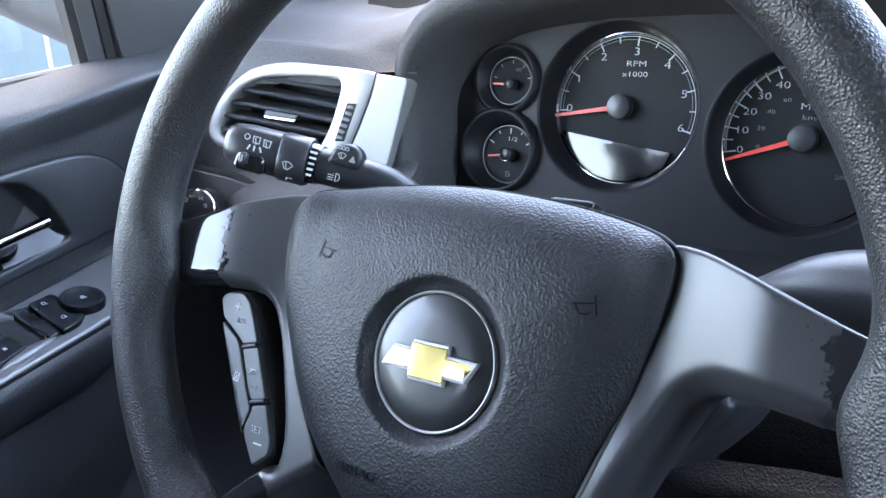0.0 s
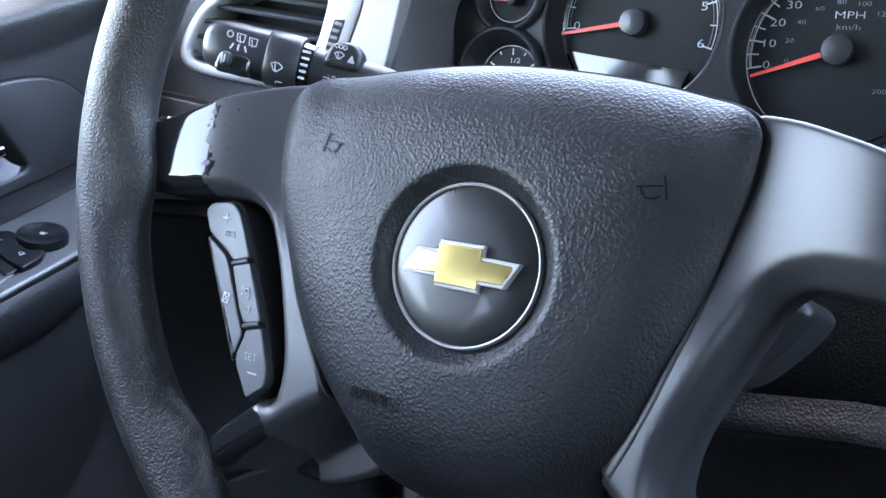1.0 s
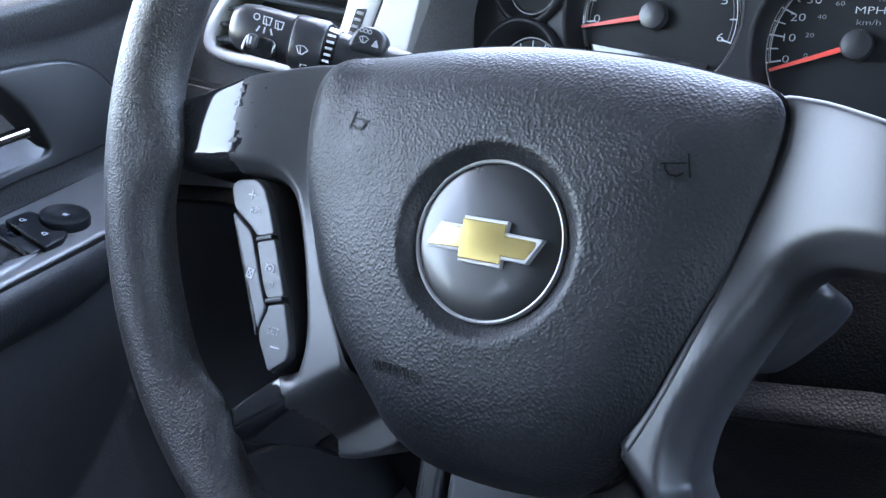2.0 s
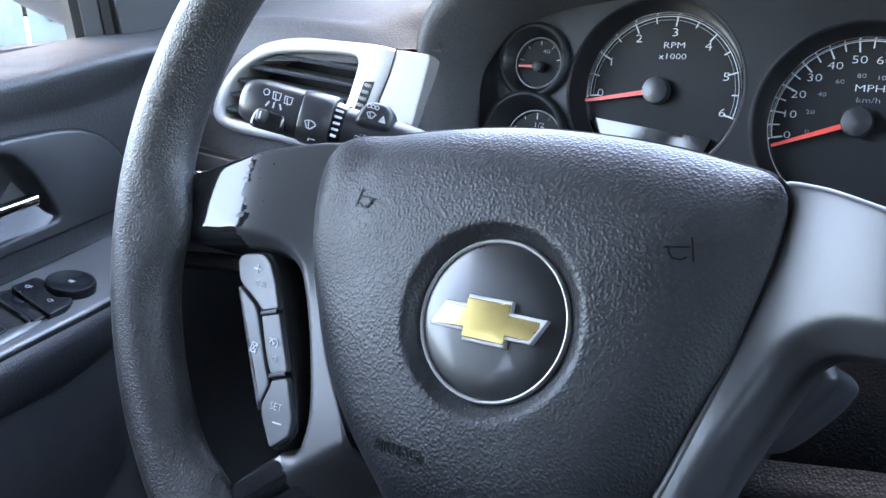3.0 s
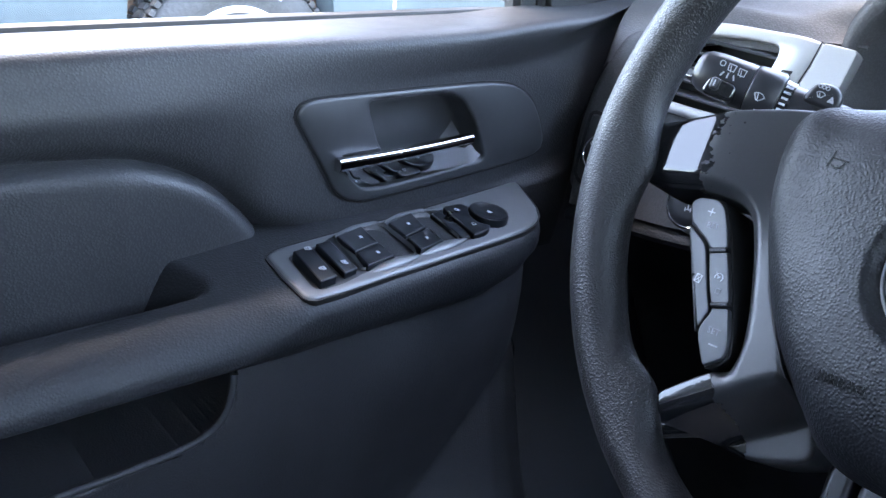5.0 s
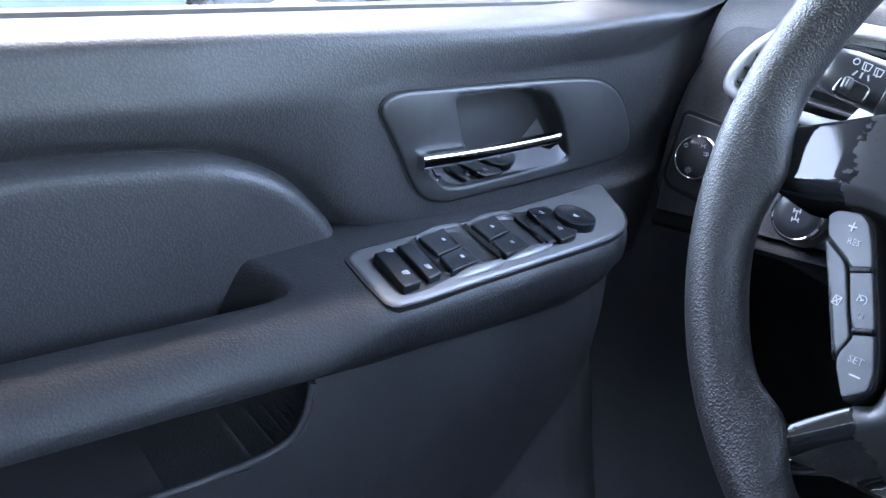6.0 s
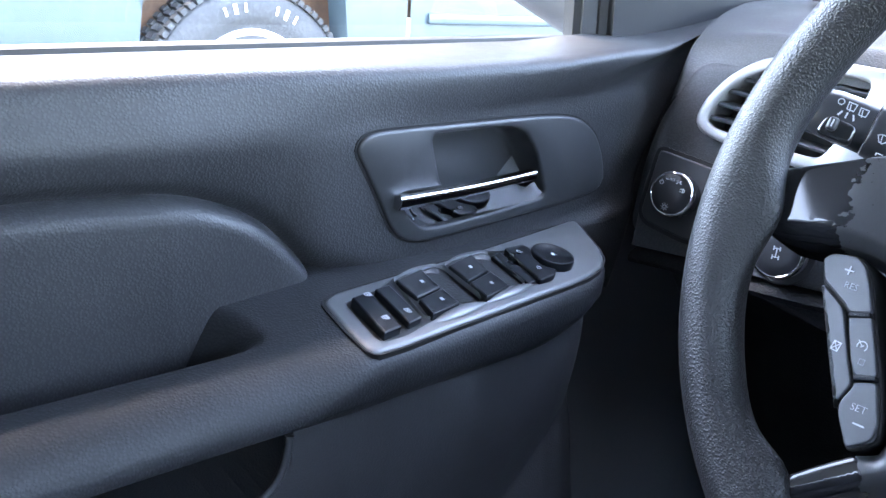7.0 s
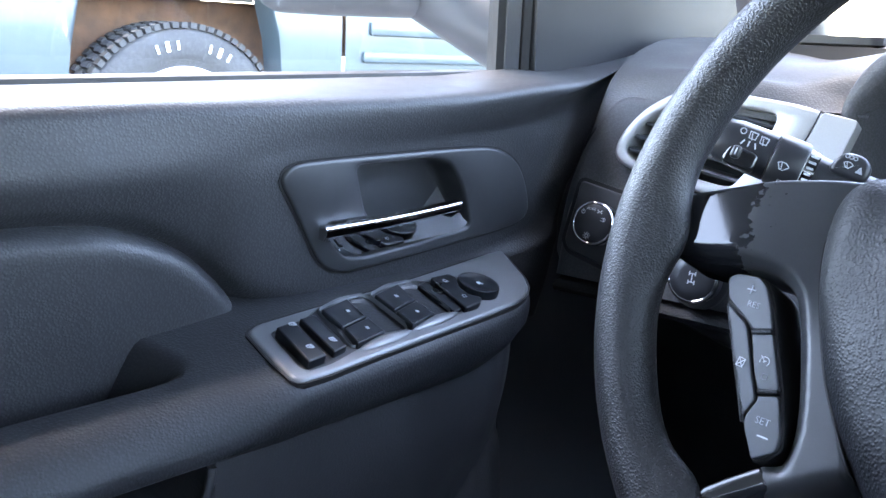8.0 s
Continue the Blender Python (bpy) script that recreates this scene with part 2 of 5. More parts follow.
def inset(pts, d):
    out, n = [], len(pts)
    for i in range(n):
        a, b, c = Vector(pts[i - 1]).to_2d(), Vector(pts[i]).to_2d(), Vector(pts[(i + 1) % n]).to_2d()
        t = (c - a)
        if t.length < 1e-9:
            t = Vector((1, 0))
        t.normalize()
        out.append(b + Vector((-t.y, t.x)) * d)
    return out


def round_poly(pts, r=0.003, seg=4):
    """A polygon with rounded corners."""
    pts = ccw(pts)
    out, n = [], len(pts)
    for i in range(n):
        a, b, c = (Vector(pts[(i + k) % n]) for k in (-1, 0, 1))
        u, v = (a - b), (c - b)
        d = min(r, u.length * 0.45, v.length * 0.45)
        p, q = b + u.normalized() * d, b + v.normalized() * d
        for s in range(seg + 1):
            t = s / seg
            out.append((1 - t) ** 2 * p + 2 * t * (1 - t) * b + t * t * q)
    return out


def loft(bm, rings, cap0=False, cap1=False, closed=True):
    vs = [[bm.verts.new(p) for p in ring] for ring in rings]
    for a, b in zip(vs, vs[1:]):
        n = len(a)
        for i in range(n if closed else n - 1):
            bm.faces.new((a[i], a[(i + 1) % n], b[(i + 1) % n], b[i]))
    if cap0:
        bm.faces.new(vs[0])
    if cap1:
        bm.faces.new(vs[-1])
    return vs


def slab(pts, z0, z1, bevel=0.001, seg=3, bm=None, back=False):
    """A plate with the outline pts, from z0 to z1, its front edge rounded."""
    bm = bm or bmesh.new()
    pts = ccw(pts)
    rings = [[(p[0], p[1], z0) for p in pts]]
    for s in range(seg + 1):
        a = s / seg * math.pi / 2
        ring = inset(pts, bevel * (1 - math.cos(a)))
        rings.append([(p[0], p[1], z1 - bevel + bevel * math.sin(a)) for p in ring])
    rings.append([(p[0], p[1], z1) for p in inset(pts, bevel + 0.0003)])
    loft(bm, rings, cap0=back, cap1=True)
    return bm


def ring_plate(outer, inner, z0, z1, bm=None, depth=0.0):
    """A flat frame between two outlines with the same number of points."""
    bm = bm or bmesh.new()
    loft(bm, [[(p[0], p[1], z0) for p in outer], [(p[0], p[1], z1) for p in outer],
              [(p[0], p[1], z1) for p in inner], [(p[0], p[1], z0 - depth) for p in inner]])
    return bm


def resample(pts, n):
    """n points at even steps round a closed outline, from the one that lies furthest along -x."""
    pts = ccw([Vector(p).to_2d() for p in pts])
    k = min(range(len(pts)), key=lambda i: pts[i].x)
    pts = pts[k:] + pts[:k] + [pts[k]]
    lens = [0.0]
    for a, b in zip(pts, pts[1:]):
        lens.append(lens[-1] + (b - a).length)
    out, j = [], 0
    for i in range(n):
        d = lens[-1] * i / n
        while lens[j + 1] < d:
            j += 1
        f = (d - lens[j]) / max(lens[j + 1] - lens[j], 1e-9)
        out.append(pts[j].lerp(pts[j + 1], f))
    return out


def circle(cx, cy, r, n=48, ry=None):
    return [Vector((cx + r * math.cos(2 * math.pi * i / n), cy + (ry or r) * math.sin(2 * math.pi * i / n))) for i in range(n)]


def lathe(profile, n=48, bm=None, at=(0, 0), caps=True):
    """Turns (radius, z) round the local z axis."""
    bm = bm or bmesh.new()
    rings = []
    for r, z in profile:
        rings.append([(at[0] + r * math.cos(2 * math.pi * i / n), at[1] + r * math.sin(2 * math.pi * i / n), z) for i in range(n)])
    loft(bm, rings, cap0=caps and profile[0][0] > 1e-6, cap1=caps and profile[-1][0] > 1e-6)
    return bm


def tube(bm, path, radii, n=20, squash=1.0, up=(0, 0, 1), caps=True):
    """A tube along path; radii one or per point; squash flattens it across 'up'."""
    rings = []
    path = [Vector(p) for p in path]
    for i, p in enumerate(path):
        t = (path[min(i + 1, len(path) - 1)] - path[max(i - 1, 0)]).normalized()
        a = t.cross(Vector(up))
        if a.length < 1e-6:
            a = t.cross(Vector((1, 0, 0)))
        a.normalize()
        b = a.cross(t)
        r = radii[i] if isinstance(radii, (list, tuple)) else radii
        rings.append([p + a * r * math.cos(2 * math.pi * k / n) + b * r * squash * math.sin(2 * math.pi * k / n) for k in range(n)])
    loft(bm, rings, cap0=caps, cap1=caps)
    return bm


def box(bm, x0, x1, y0, y1, z0, z1):
    vs = [bm.verts.new((x, y, z)) for x in (x0, x1) for y in (y0, y1) for z in (z0, z1)]
    for f in ((0, 1, 3, 2), (4, 6, 7, 5), (0, 4, 5, 1), (2, 3, 7, 6), (0, 2, 6, 4), (1, 5, 7, 3)):
        bm.faces.new([vs[i] for i in f])
    return bm


def soft_box(x0, x1, y0, y1, z0, z1, r=0.004, seg=3):
    bm = box(bmesh.new(), x0, x1, y0, y1, z0, z1)
    bmesh.ops.bevel(bm, geom=bm.edges[:], offset=r, segments=seg, affect="EDGES", profile=0.5)
    return bm


def bar(bm, a, b, w, z0=0.0, z1=0.0002):
    """A flat stroke from a to b."""
    a, b = Vector(a), Vector(b)
    d = (b - a).normalized() * (w / 2)
    p = Vector((-d.y, d.x))
    pts = [a - d + p, a - d - p, b + d - p, b + d + p]
    loft(bm, [[(q.x, q.y, z0) for q in pts], [(q.x, q.y, z1) for q in pts]], cap1=True)
    return bm


def strokes(lines, w, close=False):
    bm = bmesh.new()
    for line in lines:
        for a, b in zip(line, line[1:]):
            bar(bm, a, b, w)
    return bm


def arc(cx, cy, r, a0, a1, n=10):
    return [(cx + r * math.cos(radians(a0 + (a1 - a0) * i / n)), cy + r * math.sin(radians(a0 + (a1 - a0) * i / n))) for i in range(n + 1)]


def letters(text, size, thick=0.00012):
    """The built-in font as a mesh, centred on its origin."""
    cu = bpy.data.curves.new("marking", "FONT")
    cu.body, cu.size, cu.align_x, cu.align_y, cu.extrude, cu.resolution_u = text, size, "CENTER", "CENTER", thick, 2
    cu.offset = -size * 0.018
    ob = bpy.data.objects.new("marking", cu)
    scene.collection.objects.link(ob)
    bpy.context.view_layer.update()
    me = bpy.data.meshes.new_from_object(ob.evaluated_get(bpy.context.evaluated_depsgraph_get()))
    bpy.data.objects.remove(ob)
    bm = bmesh.new()
    bm.from_mesh(me)
    bpy.data.meshes.remove(me)
    return bm


def at(x, y, z, turn=0.0):
    return Matrix.Translation((x, y, z)) @ Matrix.Rotation(radians(turn), 4, "Z")


def ease(a, b, x):
    t = min(max((x - a) / (b - a), 0.0), 1.0)
    return t * t * (3 - 2 * t)


def table(rows, x):
    """Linear look-up in (x, value) rows."""
    if x <= rows[0][0]:
        return rows[0][1]
    for (a, u), (b, v) in zip(rows, rows[1:]):
        if x <= b:
            return u + (v - u) * (x - a) / (b - a)
    return rows[-1][1]


def fill_outline(bm, ring, height, step=0.006):
    """Fills a closed outline with small triangles whose height follows height(x, y)."""
    pts = [Vector((p[0], p[1])) for p in ring]
    n = len(pts)
    lo = Vector((min(p.x for p in pts), min(p.y for p in pts)))
    hi = Vector((max(p.x for p in pts), max(p.y for p in pts)))
    extra = []
    y = lo.y + step
    while y < hi.y:
        x = lo.x + step
        while x < hi.x:
            q = Vector((x, y))
            if in_poly(q, pts) and min((q - p).length for p in pts) > step * 0.55:
                extra.append(q)
            x += step
        y += step
    out = geometry.delaunay_2d_cdt(pts + extra, [(i, (i + 1) % n) for i in range(n)], [list(range(n))], 1, 1e-6)
    vs = []
    for v, src in zip(out[0], out[3]):
        k = [s for s in src if s < n]
        vs.append(bm.verts.new((v.x, v.y, ring[k[0]][2] if k else height(v.x, v.y))))
    for f in out[2]:
        bm.faces.new([vs[i] for i in f])


def in_poly(p, pts):
    x, y = p
    hit = False
    for i in range(len(pts)):
        a, b = pts[i - 1], pts[i]
        if (a[1] > y) != (b[1] > y) and x < (b[0] - a[0]) * (y - a[1]) / (b[1] - a[1]) + a[0]:
            hit = not hit
    return hit

# ---- steering wheel ----
TILT = 27.4
WHEEL = frame_of((0, 0, 1.2), (1, 0, 0), (0, math.sin(radians(TILT)), math.cos(radians(TILT))))
RIM_C, RIM_R, RIM_T, RIM_W, RIM_TIP = 0.0152, 0.1834, 0.0142, 0.0034, 0.158


def spoke_w(u, v=0.0):
    """Height of the spokes' front over the hub's plane: they rise towards the rim, and the lower arms turn under."""
    under = (-0.070 - v) - (abs(u) - 0.087) * 0.78
    return (-0.0145 + 0.0145 * ease(0.090, 0.136, abs(u)) - 0.0145 * ease(0.090, 0.136, abs(u)) * ease(-0.02, -0.06, v)
            - 0.034 * ease(0.010, 0.034, under) * ease(-0.050, -0.070, v)
            + 0.24 * min(max(u - 0.060, 0.0), 0.035) * ease(0.012, -0.030, v))


def build_rim(parent):
    bm = bmesh.new()
    n, k = 200, 28
    rings = []
    joints = [(180, 7.5, 1.0), (0, 7.5, 1.0), (223, 6.5, 1.1), (-43, 6.5, 1.1)]
    for i in range(n):
        a = 360 * i / n
        swell = sum(h * math.exp(-(((a - c + 180) % 360 - 180) / s) ** 2) for c, s, h in joints)
        grip = 0.0012 * (math.cos(radians(2 * a)) * 0.5 + 0.5)
        ca, sa_ = math.cos(radians(a)), math.sin(radians(a))
        ring = []
        for j in range(k):
            b = 2 * math.pi * j / k
            inner = max(0.0, -math.cos(b))
            r = RIM_T + grip
            x = r * math.cos(b) - swell * 0.010 * inner ** 2
            z = r * 1.04 * math.sin(b) * (1 - 0.18 * swell * inner)
            v = (RIM_R + x) * sa_
            ring.append(((RIM_R + x) * ca, RIM_C + v * math.cos(RIM_TIP) - z * math.sin(RIM_TIP), RIM_W + z * math.cos(RIM_TIP) + v * math.sin(RIM_TIP)))
        rings.append(ring)
    loft(bm, rings + [rings[0]])
    bmesh.ops.remove_doubles(bm, verts=bm.verts[:], dist=1e-6)
    return part("rim", bm, RIM, parent, "grained black leather rim", smooth=80)


PAD_PTS = [(0, .0780), (.030, .0766), (.056, .0735), (.077, .0690), (.0885, .0640), (.0930, .0570), (.0930, .0460), (.0912, .0350), (.0875, .0190), (.0835, .0030),
           (.0775, -.0185), (.0710, -.0390), (.0630, -.0590), (.0540, -.0760), (.0420, -.0855), (.0220, -.0905), (0, -.0920), (-.022, -.0905), (-.0370, -.0840),
           (-.0475, -.0720), (-.0560, -.0615), (-.0665, -.0465), (-.0780, -.0280), (-.0860, -.0110), (-.0925, .0050), (-.0968, .0200), (-.0995, .0370),
           (-.0992, .0510), (-.0950, .0605), (-.0840, .0675), (-.060, .0725), (-.03, .0765)]


def pad_outline(n=160):
    return resample(curve_pts(PAD_PTS, 6), n)


def height(p, s):
    """The crowned front of the airbag cover; s: the share of the way from its middle to its edge."""
    up = ease(-0.02, 0.05, p.y) * ease(0.094, 0.070, abs(p.x))
    edge = -0.0120 - 0.004 * ease(0.03, -0.05, p.y) - 0.016 * ease(-0.04, -0.095, p.y) - 0.009 * up
    crown = edge * ((0.30 - 0.06 * up) * s ** 2 + (0.38 + 0.20 * up) * s ** 5 + (0.32 - 0.14 * up) * s ** 16)
    dish = -0.0058 * (1 - ease(0.0298, 0.0378, p.length))
    return crown + dish + 0.001


def pad_height(x, y):
    p = Vector((x, y))
    a = math.atan2(y, x)
    q = min(pad_outline(), key=lambda o: abs((math.atan2(o.y, o.x) - a + math.pi) % (2 * math.pi) - math.pi))
    return height(p, p.length / q.length)


def build_pad(parent):
    out = sorted(pad_outline(), key=lambda p: math.atan2(p.y, p.x))
    n = len(out)
    r_in = [0.0312, 0.0322, 0.0334, 0.0346, 0.0358, 0.037, 0.0385, 0.040, 0.043, 0.0465, 0.050]


    rings = []
    for r in r_in:
        ring = []
        for p in out:
            q = p.normalized() * r
            ring.append((q.x, q.y, height(q, r / p.length)))
        rings.append(ring)
    steps = 26
    for k in range(1, steps + 1):
        f = 1 - (1 - k / steps) ** 1.6
        ring = []
        for p in out:
            q = (p.normalized() * 0.050).lerp(p, f)
            ring.append((q.x, q.y, height(q, q.length / p.length)))
        rings.append(ring)
    last = rings[-1]
    rings.append([(x * 0.995, y * 0.995, z - 0.006) for x, y, z in last])
    rings.append([(x * 0.985, y * 0.985, z - 0.02) for x, y, z in last])
    bm = bmesh.new()
    loft(bm, [[(x * 0.9, y * 0.9, z - 0.004) for x, y, z in rings[0]]] + rings, cap0=True)
    seam = bmesh.new()
    loft(seam, [[(p.x * k, p.y * k, (spoke_w(p.x * k, p.y * k) if k > 1.001 and p.y < .03 else min(spoke_w(p.x, p.y), height(p, 1.0) - 0.002)) + z) for p in out] for k, z in ((0.985, -0.003), (1.0, 0.0002), (1.002, 0.0003), (1.013, 0.0003), (1.016, -0.002))])
    part("cover_joint", seam, GROOVE, parent, "dark joint round the airbag cover", smooth=30)
    return part("airbag_cover", bm, PAD, parent, "grained dark vinyl airbag cover", smooth=70)


def build_emblem(parent):
    disc = part("emblem_disc", lathe([(0.0292, -0.0085), (0.0291, -0.0045), (0.0272, -0.0036), (0.018, -0.0029), (0.009, -0.0026), (0.0, -0.0025)], 72),
                DISC, parent, "glossy black round badge")
    part("chrome_ring", lathe([(0.0291, -0.009), (0.0291, -0.0040), (0.0294, -0.0033), (0.0299, -0.0031), (0.0304, -0.0037), (0.0306, -0.009)], 72, caps=False),
         SILVER, disc, "thin chrome ring")
    bow = mmpts((-23.5, -5.6), (-18.6, 4.4), (-9.2, 4.4), (-9.2, 8.0), (8.8, 8.0), (8.8, 3.9), (23.5, 3.6), (18.6, -6.0), (8.8, -6.0), (8.8, -9.2), (-8.8, -9.2), (-8.8, -5.6))
    part("badge_border", slab(bow, -0.004, 0.0000, 0.0005, 2), SILVER, disc, "chrome border of the badge", smooth=30)
    core = inset(ccw(bow), 0.0013)
    # slightly cushioned face, so that its reflection wanders
    bm = bmesh.new()
    rings = [[(p[0], p[1], z - 1.5 * (p[0] + 0.006) ** 2 - 0.8 * p[1] ** 2) for p in inset(core, d)] for d, z in ((0, -0.002), (0, 0.0007), (0.0004, 0.0011))]
    loft(bm, rings)
    fill_outline(bm, rings[-1], lambda x, y: 0.0011 - 1.5 * (x + 0.006) ** 2 - 0.8 * y * y, 0.002)
    bmesh.ops.remove_doubles(bm, verts=bm.verts[:], dist=1e-5)
    part("badge_fill", bm, GOLD, disc, "gold fill, scratched", smooth=30)


TRIM_HALF = [(.088, .063), (.101, .0637), (.120, .0575), (.138, .0505), (.156, .0440), (.172, .038), (.1780, .028), (.1775, .017), (.170, .0095),
             (.156, .0085), (.140, .0105), (.128, .0118), (.1145, .0115), (.1065, .006), (.1015, -.005), (.0955, -.022), (.0885, -.044), (.0860, -.058),
             (.0870, -.068), (.095, -.0745), (.105, -.083), (.1130, -.0905), (.1200, -.0985), (.1150, -.1060), (.102, -.1060), (.088, -.1060), (.074, -.1055), (.060, -.101), (.046, -.091), (.053, -.070), (.068, -.040), (.080, -.005), (.086, .02), (.088, .045)]


def trim_half(side):
    """Half outline of a spoke; the arm on the passenger side is slimmer below."""
    slim = .0030 if side > 0 else 0.0
    return [Vector((x - slim * ease(0, -.05, y) * ease(-.095, -.075, y) * ease(.075, .085, x), y)) for x, y in TRIM_HALF]


def flank_drop(x, y, flank, wide):
    """The front rolls away in a broad flank towards the opening under the spoke."""
    p = Vector((abs(x), y))
    d = min((p - (a + (b - a) * min(max((p - a).dot(b - a) / (b - a).length_squared, 0), 1))).length for a, b in zip(flank, flank[1:]))
    f = max(0.0, 1 - d / wide)
    return -wide * f * f / (.70 * f + .035)


def build_trim(parent, side):
    wide = .0095 if side > 0 else .0060
    half = trim_half(side)
    flank = [p.to_2d() for p in curve_pts(half[7:19], 4, False)]
    pts = curve_pts([(side * p.x, p.y) for p in half], 5)
    pts = ccw([p.to_2d() for p in pts])
    bm = bmesh.new()
    rings = []
    b = 0.0025
    spec = [(0.0, -0.034), (0.0, -b)] + [(b * (1 - math.cos(a)), -b + b * math.sin(a)) for a in (0.25, 0.5, 0.75, 1.0, 1.3, math.pi / 2)]
    for d, z in spec:
        ring = inset(pts, d)
        rings.append([(p.x, p.y, spoke_w(p.x, p.y) + flank_drop(p.x, p.y, flank, wide) + z) for p in ring])
    loft(bm, rings)
    # the front is filled with short strips so that it can follow the rise
    fill_outline(bm, rings[-1], lambda x, y: spoke_w(x, y) + flank_drop(x, y, flank, wide), 0.0020)
    bmesh.ops.remove_doubles(bm, verts=bm.verts[:], dist=2e-5)
    return part("spoke_trim", bm, PAINT, parent, "grey satin spoke trim, paint worn off at the rim end", smooth=75)


def build_lower_spoke(parent, side):
    bm = bmesh.new()
    path = curve_pts([(side * .086, -.088, -.055), (side * .100, -.094, -.050), (side * .112, -.101, -.042), (side * .128, -.112, -.030)], 6, closed=False)
    tube(bm, path, [0.0110 - 0.001 * i / (len(path) - 1) for i in range(len(path))], 22, squash=0.72, up=(0, 0, 1))
    return part("lower_spoke", bm, GLOSS, parent, "narrow glossy black lower spoke", smooth=80)


def build_buttons(parent):
    z0, z1 = -0.026, -0.0125
    full = mmpts((-139, 5), (-135, 9), (-124, 10.5), (-118, 7), (-113, -1), (-107, -13), (-94, -39), (-87, -57), (-86.5, -64), (-96, -72), (-105, -59), (-118, -38), (-135, -6))
    panel = part("button_panel", slab(curve_pts(full, 3), -0.05, z1 - 0.003, 0.001), GROOVE, parent, "cruise control button panel")
    groups = {
        "resume_button": [(-138.5, 5), (-135, 8.5), (-124, 10), (-118.5, 6.5), (-113.5, -1.5), (-107.8, -12.8), (-117.2, -15.6), (-121, -12.2), (-134, -4.6)],
        "cancel_button": [(-134.6, -6), (-121.6, -13.3), (-118.8, -17.2), (-109.8, -35.2), (-104, -45), (-106.6, -54.5), (-105.4, -58), (-118, -37.5)],
        "cruise_button": [(-117.2, -17.2), (-107.2, -14.2), (-95.2, -38.4), (-104.6, -41.2), (-109, -34.6)],
        "set_button": [(-103.4, -43.6), (-94.4, -40.6), (-87.4, -57), (-87, -64), (-96, -71.4), (-104.8, -58.6), (-105.8, -54), (-103.2, -46)],
    }
    made = {}
    for name, pts in groups.items():
        made[name] = part(name, slab(round_poly(mmpts(*pts), 0.0022, 4), z1 - 0.004, z1, 0.0008), BUTTON, panel)
    for c, t in (((-112.4, -15.3), 16), ((-99.9, -40.6), 16)):
        bm = slab(round_poly([(-.0048, -.0011), (.0048, -.0011), (.0048, .0011), (-.0048, .0011)], .0008), z1 - .003, z1 + .0012, .0006)
        part("rocker_bar", bm, SWITCH, panel, m=at(c[0] / 1000, c[1] / 1000, 0, t))
    top = z1 + 0.0003

    def mark(parent_, bm, x, y, turn=0):
        part("marking", bm, MARK, parent_, m=at(x / 1000, y / 1000, top, turn), smooth=0)

    mark(panel, strokes([[(-.0019, 0), (.0019, 0)], [(0, -.0019), (0, .0019)]], .0006), -124.5, 2.6)
    mark(panel, letters("RES", .0042), -121, -4.2)
    mark(panel, letters("SET", .0046), -97, -53.8)
    mark(panel, strokes([[(-.0022, 0), (.0022, 0)]], .0007), -94.5, -60.2)
    sq = [(-.0016, -.002), (.0016, -.002), (.0016, .002), (-.0016, .002), (-.0016, -.002)]
    mark(panel, strokes([sq, [(-.0016, -.002), (.0016, .002)], [(-.0016, .002), (.0016, -.002)]], .0004), -116.6, -31.6, -8)
    mark(panel, strokes([arc(0, 0, .0022, -40, 200), [(0, 0), (-.0022, .0022)], [(-.0005, -.0004), (.0005, .0004)]], .00045), -106, -28)
    part("marking", strokes([[(-.0012, -.0012), (.0012, -.0012), (.0012, .0012), (-.0012, .0012), (-.0012, -.0012)]], .0003), DIM, panel, m=at(-.1036, -.0345, top), smooth=0)


def build_pad_marks(parent):
    """Pressed horn signs and lettering that lie on the cover."""
    horn = [[(-.0033, -.0030), (-.0024, .0030)], [(-.0020, .0006), (.0038, .0000)], [(-.0016, -.0022), (-.0002, -.0030), (.0016, -.0028), (.0026, -.0014), (.0029, .0001)]]
    horn = [[(x * 1.35, y * 1.25) for x, y in l] for l in horn]
    for bm, x, y, turn in ((strokes(horn, .0007), -.0675, .0392, -2), (strokes([[(-x, y) for x, y in l] for l in horn], .0007), .0640, .0355, 4)):
        m = Matrix.Rotation(radians(turn), 4, "Z")
        for v in bm.verts:
            q = m @ v.co
            v.co = (x + q.x, y + q.y, pad_height(x + q.x, y + q.y) + v.co.z + .0004)
        part("pressed_sign", bm, EMBOSS, parent, smooth=0)
    bm = letters("AIRBAG", .0068, .0003)
    for v in bm.verts:
        x, y = v.co.x - .0275, v.co.y - .0545
        v.co = (x, y, pad_height(x, y) + v.co.z + .0009)
    part("pressed_lettering", bm, EMBOSS, parent, smooth=0)


wheel = thing("steering_wheel", WHEEL, "dark grey steering wheel with grained leather rim and round badge", "steering wheel")
build_rim(wheel)
build_pad(wheel)
build_emblem(wheel)
for side in (-1, 1):
    build_trim(wheel, side)
    build_lower_spoke(wheel, side)
build_buttons(wheel)
build_pad_marks(wheel)
part("lower_cover", slab(round_poly(mmpts((-26, -90), (50, -88), (44, -150), (-24, -150)), .006), -.095, -.060, .004), BUTTON, wheel, "grey lower hub cover", smooth=50)
part("lower_cover", slab(round_poly(mmpts((-42, -88), (-29, -90), (-27, -150), (-38, -150)), .005), -.095, -.060, .003), SMOOTH, wheel, "dark lower hub cover", smooth=50)
hub = bmesh.new()
tube(hub, [(0, .0, -.02), (0, .0, -.06)], [0.062, 0.05], 40)
part("hub", hub, SMOOTH, wheel)

